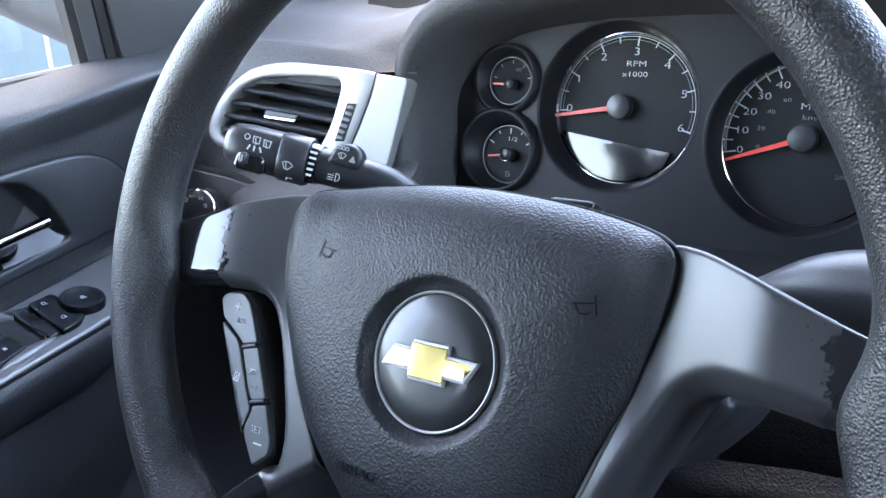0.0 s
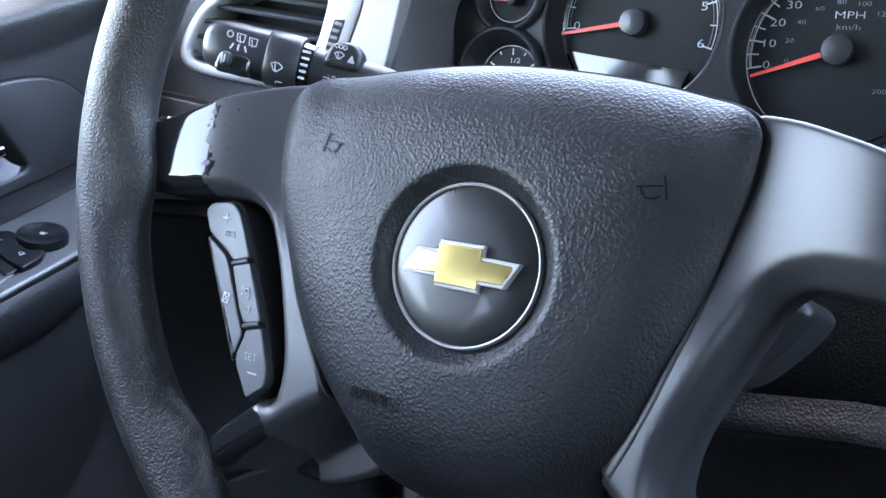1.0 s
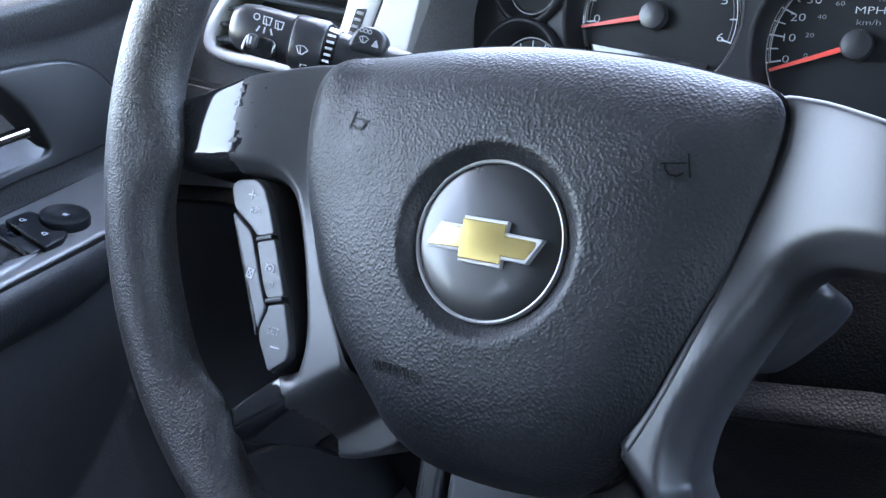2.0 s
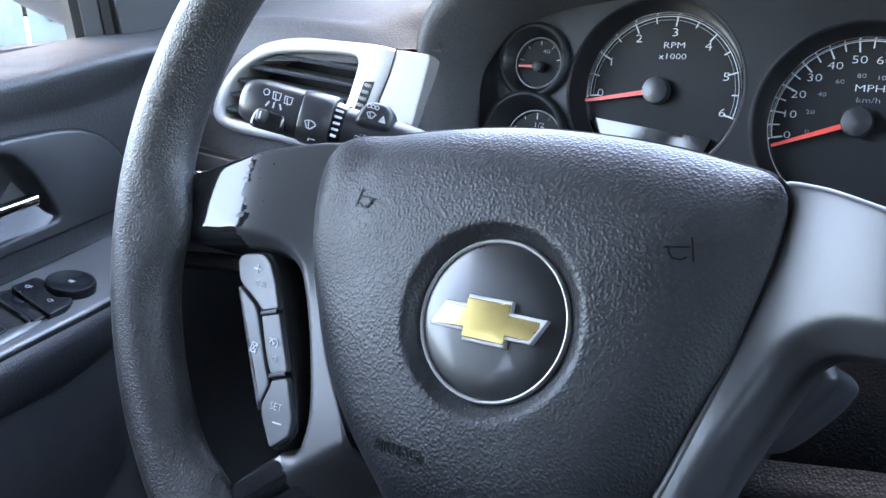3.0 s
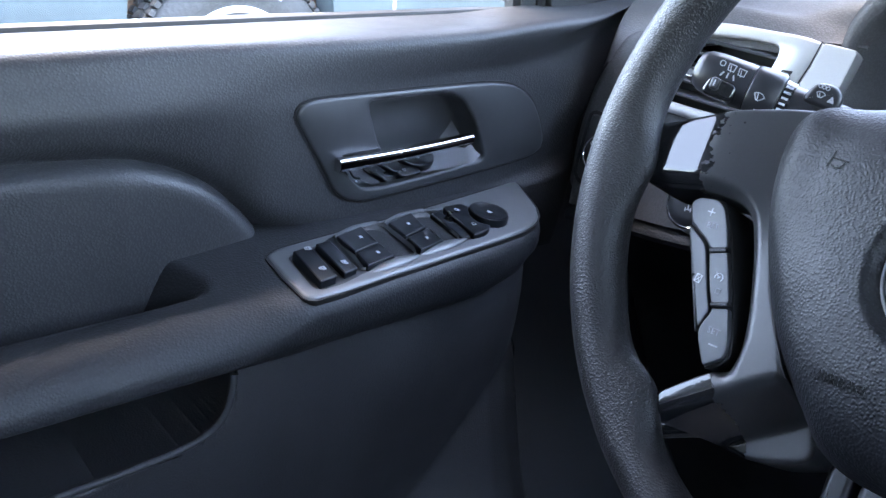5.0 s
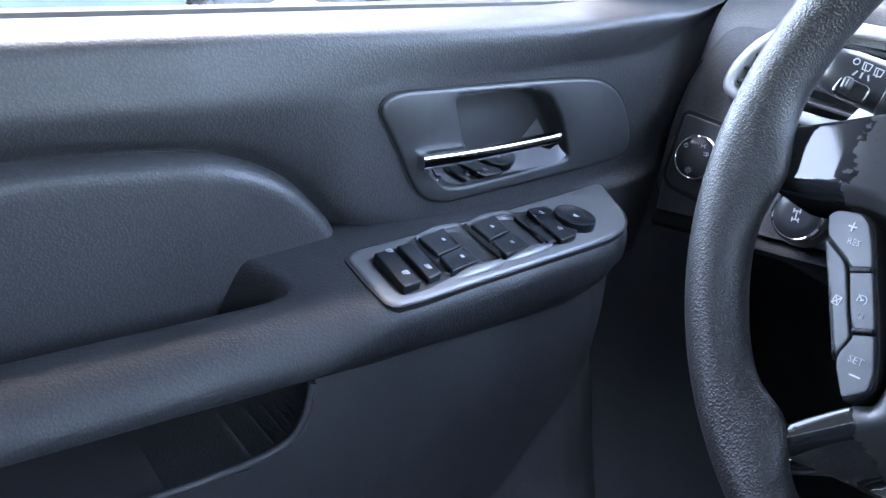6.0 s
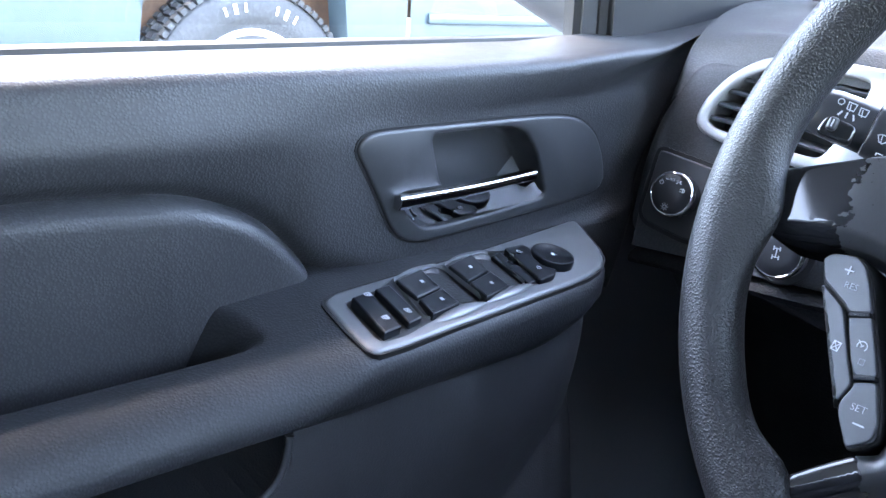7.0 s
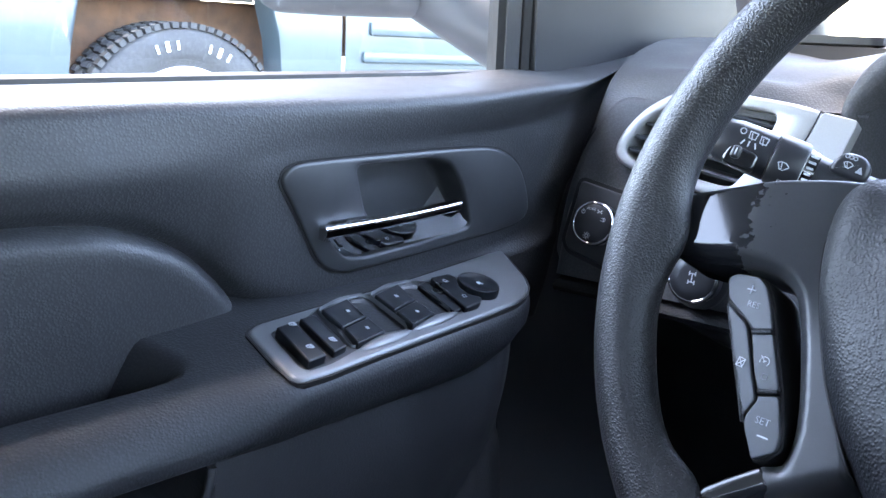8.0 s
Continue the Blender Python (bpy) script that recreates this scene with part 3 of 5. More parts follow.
# ---- steering column with its stalk and shift lever ----
column = thing("steering_column", WHEEL, "dark grey plastic steering column shroud behind the wheel", "steering column")
bm = bmesh.new()
rings = []
for w, hx, hy, cy in ((-.050, .042, .044, .003), (-.058, .052, .060, .008), (-.075, .056, .071, .011), (-.16, .056, .073, .011), (-.24, .056, .074, .010), (-.34, .055, .074, .008)):
    rings.append([(hx * abs(math.cos(a)) ** 0.6 * (1 if math.cos(a) > 0 else -1), cy + hy * abs(math.sin(a)) ** 0.6 * (1 if math.sin(a) > 0 else -1), w)
                  for a in (2 * math.pi * i / 48 for i in range(48))])
loft(bm, rings, cap0=True)
part("shroud", bm, SMOOTH, column, smooth=60)
part("hazard_switch", soft_box(-.012, .012, .0, .006, -.008, .008, .002), SWITCH, column, m=Matrix.Translation((.016, .0805, -.085)))
part("marking", strokes([[(-.004, 0), (.004, -.002), (.004, .002), (-.004, 0)]], .0008), INK, column, m=Matrix.Translation((.016, .0867, -.085)) @ Matrix.Rotation(radians(-90), 4, "X"), smooth=0)

STALK = frame_of((-.207, .0955, 1.2575), (.082, .036, -.027), (.10, .30, .90))
stalk = thing("wiper_stalk", STALK, "black wiper and light stalk with white symbols on the column", "stalk")


def stalk_section(bm, rows, n=36):
    """Rounded oval sections along local x: (x, half height, half depth)."""
    rings = []
    for x, h, d in rows:
        rings.append([(x, h * abs(math.sin(a)) ** 0.8 * (1 if math.sin(a) > 0 else -1), d * abs(math.cos(a)) ** 0.8 * (1 if math.cos(a) > 0 else -1))
                      for a in (2 * math.pi * i / n for i in range(n))])
    loft(bm, rings, cap0=True, cap1=True)
    return bm


part("tip", stalk_section(bmesh.new(), [(.0005, .005, .006), (.002, .0095, .010), (.006, .0122, .012), (.014, .0135, .013), (.030, .0138, .0135), (.0355, .0138, .0135)]), SMOOTH, stalk, smooth=60)
part("collar", stalk_section(bmesh.new(), [(.0362, .0142, .0138), (.0375, .0148, .0145), (.052, .0148, .0145), (.0535, .0140, .0138)]), SMOOTH, stalk, smooth=60)
part("ring", stalk_section(bmesh.new(), [(.054, .0125, .012), (.060, .0118, .0115)]), GLOSS, stalk, smooth=60)
part("arm", tube(bmesh.new(), curve_pts([(.059, 0, 0), (.080, 0, 0), (.105, -.001, -.001), (.135, -.014, -.006), (.170, -.034, -.012)], 5, False), [.0112 - .0001 * k for k in range(21)], 28), SMOOTH, stalk, smooth=60)
part("end_knob", slab(round_poly(mmpts((11, -13.5), (31, -13.5), (30, -2.5), (13, -2)), .004), .0, .0152, .002), GLOSS, stalk)
part("slider", soft_box(.0150, .0205, -.0100, -.0025, .0140, .0190, .0018, 3), SMOOTH, stalk)
pad = slab(round_poly(mmpts((64, 3), (86, 3), (86.5, 13), (80, 18), (69, 16.5)), .006), .001, .0125, .003)
part("washer_paddle", pad, SMOOTH, stalk)
zf = .0136


def smark(bm, x, y, z=zf, t=0, mt=INK):
    part("marking", bm, mt, stalk, m=at(x / 1000, y / 1000, z, t), smooth=0)


smark(strokes([arc(0, 0, .0016, 0, 360, 12)], .0005), 16.3, 6.6, .0134)
wip = [[(-.0018, -.002), (-.0022, .0018), (.0022, .0018), (.0018, -.002), (-.0018, -.002)], [(0, -.0026), (-.0008, .0008)]]
smark(strokes(wip, .0005), 22.3, 6.0)
smark(strokes(wip, .0005), 28.9, 5.4)
for x, t in ((18.4, -25), (21.8, 0), (25.6, 25)):
    smark(strokes([[(0, -.0013), (0, .0011)]], .0009), x, .9, t=t)
smark(strokes([[(0, -.0016), (0, .0016)]], .0008), 17.6, -6.0, .0191)
fan = [arc(0, -.002, .0052, 40, 140, 8), [(-.0040, .0014), (-.0012, -.0022), (.0012, -.0022), (.0040, .0014)], [(0, -.0022), (-.0016, .0026)]]
smark(strokes([[(x * .8, y * .8) for x, y in l] for l in fan], .0005), 43.6, -4.2, .0146, -8)
smark(strokes([[(-.002, 0), (.0012, 0)], [(-.002, .0012), (-.002, -.0012)]], .0006), 46, -11, .0110)
for k in range(5):
    smark(strokes([[(-.0016 + .0001 * k, 0), (.0016 - .0002 * k, 0)]], .0013), 57, 7.5 - 3.4 * k, .0125)
spray = [arc(dx, .0036, .0010, 0, 360, 8) for dx in (-.0022, 0, .0022)]
smark(strokes([[(x * .62, y * .62 - .0012) for x, y in l] for l in fan] + spray, .00045), 73.8, 10.9, .0127)
smark(strokes([[(-.0013, -.0012), (.0013, -.0012), (0, .0014), (-.0013, -.0012)], [(-.0006, -.0006), (.0006, -.0006)]], .0009), 80.4, 9.2, .0127)
smark(strokes([arc(.001, 0, .0024, -90, 90, 8), [(.001, .0024), (.001, -.0024)]] + [[(-.0035, y), (-.0005, y)] for y in (-.0021, -.0007, .0007, .0021)], .0005), 71.5, -3.4, .0106)

lever = thing("shift_lever", WHEEL, "dark plastic column shift lever beside the wheel", "lever")
bm = bmesh.new()
tube(bm, curve_pts([(.050, .040, -.130), (.095, .052, -.115), (.135, .062, -.102), (.185, .066, -.090)], 6, False), [0.008 + 0.011 * ease(5, 14, i) for i in range(19)], 20)
part("arm", bm, PLASTIC, lever, smooth=70)
housing = slab(round_poly(mmpts((60, -34), (84, -30), (92, -23), (106, -6), (112, 6), (106, 12), (70, 12)), .006, 5), -.15, -.066, .007, 5)
part("ignition_housing", housing, SMOOTH, lever, "grey plastic housing below the spoke", smooth=70)

# ---- instrument cluster ----
CL = frame_of((-.0678, .3765, 1.2274), (1, 0, 0), (0, .259, .966))
cluster = thing("instrument_cluster", CL, "black instrument cluster with round dials and red needles", "instrument cluster")
DIALS = {"tachometer": (.0035, -.001, .0588), "speedometer": (.1400, -.018, .0590), "fuel_gauge": (-.0850, -.0440, .0240), "temperature_gauge": (-.0880, .0155, .0195)}
RISE = .024
WIDE = {"tachometer": 1.09, "speedometer": 1.09, "fuel_gauge": 1.28, "temperature_gauge": 1.27}
BASE = {"fuel_gauge": .020, "temperature_gauge": .020}
DEEP = {"fuel_gauge": .012, "temperature_gauge": .010}
OFF = {"fuel_gauge": (-.0065, .003), "temperature_gauge": (-.002, .001)}


def cluster_panel():
    """The panel in front of the dials, with round openings."""
    bm = bmesh.new()
    outer = curve_pts([(-.150, -.085), (-.158, -.02), (-.150, .045), (-.115, .075), (-.04, .086), (.08, .086), (.19, .07), (.245, .03), (.25, -.05), (.22, -.10), (.10, -.115), (-.06, -.105)], 6)
    edges = []

    def loop(pts):
        vs = [bm.verts.new((p[0], p[1], RISE)) for p in pts]
        edges.extend(bm.edges.new((vs[i], vs[(i + 1) % len(vs)])) for i in range(len(vs)))

    loop(outer)
    for key, (x, y, r) in DIALS.items():
        ox, oy = OFF.get(key, (0, 0))
        share = (RISE - BASE.get(key, 0)) / DEEP.get(key, RISE)
        loop(circle(x + ox * share, y + oy * share, r * (1 + (WIDE[key] - 1) * share), 56))
    bmesh.ops.triangle_fill(bm, edges=edges, use_beauty=True)
    return part("panel", bm, CLUSTER, cluster)


cluster_panel()


def dial(name, label):
    x, y, r = DIALS[name]
    ox, oy = OFF.get(name, (0, 0))
    bm = bmesh.new()
    loft(bm, [[(p.x, p.y, 0.0) for p in circle(x, y, r, 56)]], cap0=True)
    d = part(name, bm, FACE, cluster, label, m=at(0, 0, BASE.get(name, 0)))
    deep = DEEP.get(name, RISE)
    bm = bmesh.new()
    w = r * WIDE[name]
    loft(bm, [[(p.x, p.y, 0) for p in circle(x, y, r, 56)], [(p.x, p.y, .002) for p in circle(x, y, r * 1.004, 56)],
              [(p.x, p.y, deep - .003) for p in circle(x + ox * .85, y + oy * .85, r + (w - r) * .8, 56)], [(p.x, p.y, deep) for p in circle(x + ox, y + oy, w, 56)],
              [(p.x, p.y, deep + .0006) for p in circle(x + ox, y + oy, w + .0015, 56)], [(p.x, p.y, deep - .0010) for p in circle(x + ox, y + oy, w + .004, 56)]]
             + ([[(p.x, p.y, deep - .010) for p in circle(x + ox, y + oy, w + .005, 56)]] if name in BASE else []))
    part("bezel", bm, CLUSTER, d, smooth=60)
    bm = bmesh.new()
    rr = r * 1.0
    loft(bm, [[(p.x, p.y, z) for p in circle(x, y, q, 72)] for q, z in ((rr + .0004, .0005), (rr - .0003, .0030), (rr - .0010, .0030), (rr - .0022, .0006))])
    part("bright_ring", bm, SMOOTH if name in BASE else CHROME, d, "thin bright ring")
    return d


def put_letters(d, s, size, x, y, mt=INK, turn=0):
    part("numeral", letters(s, size), mt, d, m=at(x, y, .0004, turn) @ Matrix.Diagonal((1.24, .88, 1, 1)), smooth=0)


def ticks(d, cx, cy, r, angles, long, w, mt=INK):
    for a in angles:
        c, s = math.cos(radians(a)), math.sin(radians(a))
        part("tick", bar(bmesh.new(), (cx + r * c, cy + r * s), (cx + (r - long) * c, cy + (r - long) * s), w), mt, d, m=at(0, 0, .0004), smooth=0)


def pointer(d, hub, tip, width, hub_r):
    a, b = Vector(hub), Vector(tip)
    t = (b - a).normalized()
    p = Vector((-t.y, t.x))
    q = [a + p * width * .62, b + p * width * .32, b - p * width * .32, a - p * width * .62]
    bm = bmesh.new()
    loft(bm, [[(v.x, v.y, .0045) for v in q], [(v.x, v.y, .0062) for v in q]], cap0=True, cap1=True)
    part("needle", bm, NEEDLE, d, "red needle", smooth=0)
    part("needle_hub", lathe([(hub_r, .001), (hub_r, .008), (hub_r * .93, .0095), (hub_r * .6, .0103), (0, .0105)], 40, at=hub), SMOOTH, d)


def dial_arc(d, cx, cy, r, a0, a1, w=.0005, mt=INK):
    part("scale_line", strokes([arc(cx, cy, r, a0, a1, 60)], w), mt, d, m=at(0, 0, .0003), smooth=0)


tach = dial("tachometer", "black tachometer dial with white numerals")
tx, ty, tr = DIALS["tachometer"]
TA = [184 - 33.4 * k for k in range(7)]
ticks(tach, tx, ty, .0555, TA, .0065, .0010)
ticks(tach, tx, ty, .0555, [a - 16.7 for a in TA[:-1]], .0042, .0008)
dial_arc(tach, tx, ty, .0555, 184, -16.4)
dial_arc(tach, tx, ty, .0530, 184, -16.4, .00035, DIM)
for k, a in enumerate(TA):
    put_letters(tach, str(k), .0096, tx + .0476 * math.cos(radians(a)), ty + .0440 * math.sin(radians(a)) + (.0012 if k == 0 else 0))
put_letters(tach, "RPM", .0072, .0090, .0335)
put_letters(tach, "x1000", .0068, .0085, .0255)
pointer(tach, (.0010, 0), (-.0535, -.0094), .0030, .0098)
seg = [(-.0465, -.0215), (.0445, -.0325)] + [(tx + .0565 * math.cos(radians(a)), ty + .0565 * math.sin(radians(a))) for a in (-50, -65, -80, -95, -110, -125, -140, -150)]
bow = lambda x, y: .0050 - .8 * (x - .012) ** 2 + .03 * (y + .04)
bm = bmesh.new()
rim = [(p[0], p[1], bow(p[0], p[1])) for p in round_poly(seg, .001)]
loft(bm, [[(x, y, .0002) for x, y, z in rim], rim])
fill_outline(bm, rim, bow, .003)
bmesh.ops.remove_doubles(bm, verts=bm.verts[:], dist=1e-5)
part("display_window", bm, DISPLAY, tach, "glossy dark display window", smooth=40)

speedo = dial("speedometer", "black speedometer dial with white numerals")
sx, sy, sr = DIALS["speedometer"]


def sa_of(v):
    return 190.5 - 1.85 * v


ticks(speedo, sx, sy, .0560, [sa_of(v) for v in range(0, 121, 10)], .0065, .0010)
ticks(speedo, sx, sy, .0560, [sa_of(v) for v in range(5, 120, 10)], .0045, .0008)
dial_arc(speedo, sx, sy, .0560, sa_of(0), sa_of(120))
for v in range(0, 121, 10):
    a = radians(sa_of(v))
    put_letters(speedo, str(v), .0084, sx + .0462 * math.cos(a), sy + .0440 * math.sin(a))
for v in range(0, 201, 20):
    a = radians(sa_of(v / 1.609 + 1.0))
    put_letters(speedo, str(v), .0048, sx + .0335 * math.cos(a), sy + .0335 * math.sin(a), DIM)
put_letters(speedo, "MPH", .0076, sx + .002, sy + .0250)
put_letters(speedo, "km/h", .0060, sx + .002, sy + .0175, DIM)
pointer(speedo, (.1378, -.0152), (.0862, -.0340), .0030, .0098)

fuel = dial("fuel_gauge", "small round fuel gauge")
fx, fy, fr = DIALS["fuel_gauge"]
dial_arc(fuel, fx, fy, .0225, 150, 30, .0006)
ticks(fuel, fx, fy, .0225, [150, 90, 30], .005, .0009)
ticks(fuel, fx, fy, .0225, [120, 60], .003, .0007)
put_letters(fuel, "1/2", .0060, fx + .002, fy + .0125)
pointer(fuel, (fx + .0015, fy), (fx - .0165, fy - .0022), .0020, .0052)
part("hub_ring", lathe([(.0050, .0103), (.0053, .0111), (.0046, .0108)], 32, at=(fx + .0015, fy), caps=False), CHROME, fuel, "thin bright ring")
part("pump_sign", strokes([[(-.0015, -.002), (-.0015, .002), (.001, .002), (.001, -.002), (-.0015, -.002)], [(.001, .0005), (.0022, 0), (.0022, -.0016)]], .0005), DIM, fuel, m=at(fx, fy - .016, .0004), smooth=0)
temp = dial("temperature_gauge", "small round gauge above the fuel gauge")
gx, gy, gr = DIALS["temperature_gauge"]
dial_arc(temp, gx, gy, .018, 170, 10, .0005, DIM)
ticks(temp, gx, gy, .018, [170, 130, 90, 50, 10], .0035, .0007, DIM)
put_letters(temp, "40", .0050, gx + .005, gy + .0090, DIM)
pointer(temp, (gx + .002, gy - .003), (gx - .0150, gy - .0028), .0018, .0042)
bm = bmesh.new()
bar(bm, (-.16, 0), (.26, 0), .2, -.004, -.003)
part("back_panel", bm, GROOVE, cluster, m=at(0, -.01, 0), smooth=0)

# ---- dashboard ----
dash = thing("dashboard", Matrix.Identity(4), "dark grey grained vinyl dashboard", "dashboard", kind="structure")
D0 = frame_of((-.24, .285, 1.245), (.970, .2425, 0), (-.0572, .2286, .972))
FACE_PTS = mmpts((-195, -128), (-195, -100), (-194, -66), (-188, -32), (-175, 0), (-160, 21), (-120, 22), (-60, 22), (0, 17), (29, 15), (24, -5), (14, -30), (4, -58), (8, -75), (26, -100), (36, -183), (-29, -172), (-88, -157), (-150, -141))


VO = curve_pts(mmpts((-151.5, -28), (-149.5, -18), (-144, -7), (-133, 7), (-119, 18), (-104, 25), (-78, 28.5), (-47, 26.2), (4.5, 18.6), (-.8, 0), (-9, -20), (-19, -41), (-29, -60), (-50, -58), (-90, -51), (-124, -45.5), (-141, -40.5), (-148.5, -35.5)), 4)
VI = curve_pts(mmpts((-142, -27), (-138.7, -17), (-129.5, -2), (-113.5, 10.8), (-91.5, 17), (-57, 17), (-31, 14.5), (-26.5, 11), (-27, 4), (-35, -20), (-46, -40), (-54, -46), (-80, -43), (-112, -38), (-136, -33.5)), 4)
vo, vi = resample(VO, 110), resample(VI, 110)


def knee(u, v):
    """How far the dash stands out of its upper face below the vent."""
    return -.006 + ease(-.050, -.088, v) * (.018 + .042 * ease(-.145, -.055, u)) - .05 * ease(-.180, -.198, u)


def dash_face():
    """The face of the dash, with the opening of the vent cut through."""
    pts = resample(round_poly(FACE_PTS, .012, 5), 140)
    bm = bmesh.new()
    rings = [[(p.x, p.y, -.09) for p in pts]]
    for s in range(6):
        a = s / 5 * math.pi / 2
        rings.append([(p.x, p.y, -.010 + .010 * math.sin(a)) for p in inset(pts, .010 * (1 - math.cos(a)))])
    outer = loft(bm, rings)[-1]
    hole = [bm.verts.new((p.x, p.y, 0)) for p in inset(vi, -.002)]
    edges = [bm.edges.get((outer[i - 1], outer[i])) for i in range(len(outer))] + [bm.edges.new((hole[i - 1], hole[i])) for i in range(len(hole))]
    bmesh.ops.triangle_fill(bm, edges=edges, use_beauty=True)
    # below the vent the face swells out towards the knees
    bolster = bmesh.new()
    loft(bolster, [[(u, v, knee(u, v)) for u in (-.196 + .232 * i / 40 for i in range(41))] for v in (-.050 - .091 * k / 24 for k in range(25))], closed=False)
    part("knee_bolster", bolster, DASHVINYL, dash, "swelling lower face of the dashboard", m=D0, smooth=60)
    return part("face", bm, DASHVINYL, dash, m=D0, smooth=60)


dash_face()


TOP_EDGE = [(-.160, .040), (-.140, .050), (-.105, .052), (-.060, .048), (.0, .040), (.036, .034)]
LEFT_END = [(-.4120, .2400, 1.2320), (-.4150, .2560, 1.2620), (-.4210, .2740, 1.2800), (-.4300, .3050, 1.2950), (-.4420, .3500, 1.3070), (-.4520, .4000, 1.3140), (-.4650, .5100, 1.3180), (-.4750, .7000, 1.3120), (-.4850, .9900, 1.2950)]


def dash_top():
    """The dash rolls over from its face and runs on to the windscreen; it swells up to the hood."""
    bm = bmesh.new()
    cols = []
    for i in range(49):
        a = -.158 + .194 * i / 48
        yt = table(TOP_EDGE, a)
        e = D0 @ Vector((a, yt, -.024))
        pts = [D0 @ Vector((a, .020, -.0015)), D0 @ Vector((a, yt - .016, -.004)), D0 @ Vector((a, yt - .004, -.011)), e,
               Vector((e.x - .002, e.y + .035, e.z + .011)), Vector((e.x - .004, e.y + .08, e.z + .016)), Vector((e.x - .006, .51, 1.318)), Vector((e.x - .006, .70, 1.312)), Vector((e.x - .006, .99, 1.295))]
        k = ease(-.085, -.158, a) ** 1.3
        pts = [p.lerp(Vector(q), k) for p, q in zip(pts, LEFT_END)]
        for n, p in enumerate(pts):
            if n > 2:
                p.z += .026 * ease(-.300, -.205, p.x) * ease(.26, .34, p.y) * ease(.95, .6, p.y)
        cols.append(curve_pts(pts, 5, False))
    first = cols[0]
    loft(bm, [[(p.x - .010, p.y + .004, p.z - .09) for p in first], [(p.x - .004, p.y + .001, p.z - .004) for p in first]] + cols, closed=False)
    # ahead of the hood and on the passenger side
    loft(bm, [[(-.225 + 1.42 * i / 30, y, z) for i in range(31)] for y, z in ((.50, 1.335), (.56, 1.332), (.70, 1.318), (.99, 1.295))], closed=False)
    loft(bm, [[(.238 + .96 * i / 20, y, z) for i in range(21)] for y, z in ((.335, 1.318), (.36, 1.330), (.42, 1.336), (.50, 1.335))], closed=False)
    return part("top", bm, DASHVINYL, dash, smooth=75)


dash_top()
# side wall and lower dash to the floor
bm = bmesh.new()
low = [tuple(D0 @ Vector((u, -.141, knee(u, -.141)))) for u in (-.196, -.18, -.165, -.14, -.11, -.08, -.05, -.02, .01, .036)]
low += [(-.12, .185, 1.105), (-.05, .19, 1.085), (.05, .18, 1.050), (.12, .175, 1.064), (.18, .183, 1.062), (.30, .20, 1.066), (1.15, .25, 1.07)]
loft(bm, [[(x, y + dy, z + dz) for x, y, z in low] for dy, dz in ((.012, .004), (.004, -.003), (-.003, -.006), (-.005, -.010), (-.003, -.014), (.010, -.017), (.05, -.022), (.09, -.08), (.16, -.25), (.30, -.52))], closed=False)
# coloured darker than the dash for the shade under wheel and column
part("lower_panel", bm, SHADE_VINYL, dash, smooth=50)
bm = bmesh.new()
loft(bm, [[(x, .335, 1.345), (x, .29, 1.29), (x, .27, 1.2), (x, .285, 1.07)] for x in (.245, .45, .8, 1.15)], closed=False)
part("passenger_face", bm, DASHVINYL, dash, smooth=60)
bm = bmesh.new()
loft(bm, [[(x, .262, 1.150), (x, .250, 1.125), (x, .236, 1.090), (x, .226, 1.060), (x, .226, 1.03)] for x in (.062, .10, .15, .20, .246)], closed=False)
# this panel's shade too is in the material's colour
part("column_surround", bm, SHADE_VINYL, dash, "panel beside the steering column, shade put into its colour", smooth=60)

# hood over the instruments
LIP = [(-.224, 1.120), (-.226, 1.20), (-.228, 1.255), (-.222, 1.286), (-.200, 1.313), (-.16, 1.330), (-.08, 1.343), (.03, 1.347), (.12, 1.342), (.19, 1.326), (.228, 1.296), (.240, 1.25), (.24, 1.17), (.235, 1.10)]
lip = curve_pts([(x, 0, z) for x, z in LIP], 6, False)
bm = bmesh.new()
rings = []
for y, grow, dz in ((.52, .030, -.035), (.46, .022, -.012), (.40, .012, -.003), (.345, .004, .0), (.318, .001, .0), (.308, -.002, -.002), (.306, -.006, -.006), (.309, -.010, -.010), (.34, -.018, -.014), (.372, -.026, -.022)):
    ring = []
    for p in lip:
        s = 1 + grow / .23
        yy = y - .035 * ease(1.25, 1.12, p.z) - .012 * ease(-.15, -.23, p.x)
        ring.append((.005 + (p.x - .005) * s, yy, 1.18 + (p.z - 1.18) * (1 + grow / .16) + dz * ease(1.2, 1.3, p.z)))
    rings.append(ring)
loft(bm, rings, closed=False)
part("instrument_hood", bm, DASHVINYL, dash, "arched hood over the dials", smooth=60)
bm = bmesh.new()
loft(bm, [[(x, .268, 1.118), (x, .29, 1.132), (x, .33, 1.140), (x, .385, 1.146)] for x in (-.235, -.1, 0, .1, .25)], closed=False)
part("instrument_ledge", bm, SMOOTH, dash, smooth=60)

# ---- air vent ----
vent = thing("air_vent", D0, "silver framed dashboard air vent with dark slats", "air vent")
bm = bmesh.new()
loft(bm, [[(p.x, p.y, z) for p in ring] for ring, z in ((vo, -.004), (vo, .0055), (inset(vo, .0012), .0072), (inset(vo, .003), .0078), (inset(vi, -.002), .0078), (inset(vi, -.0006), .0070), (vi, .005), (vi, -.035))])
part("vent_frame", bm, SILVER, vent, "satin silver frame", smooth=50)
bm = bmesh.new()
bm.faces.new([bm.verts.new((p.x, p.y, -.034)) for p in vi])
part("duct", bm, GROOVE, vent)
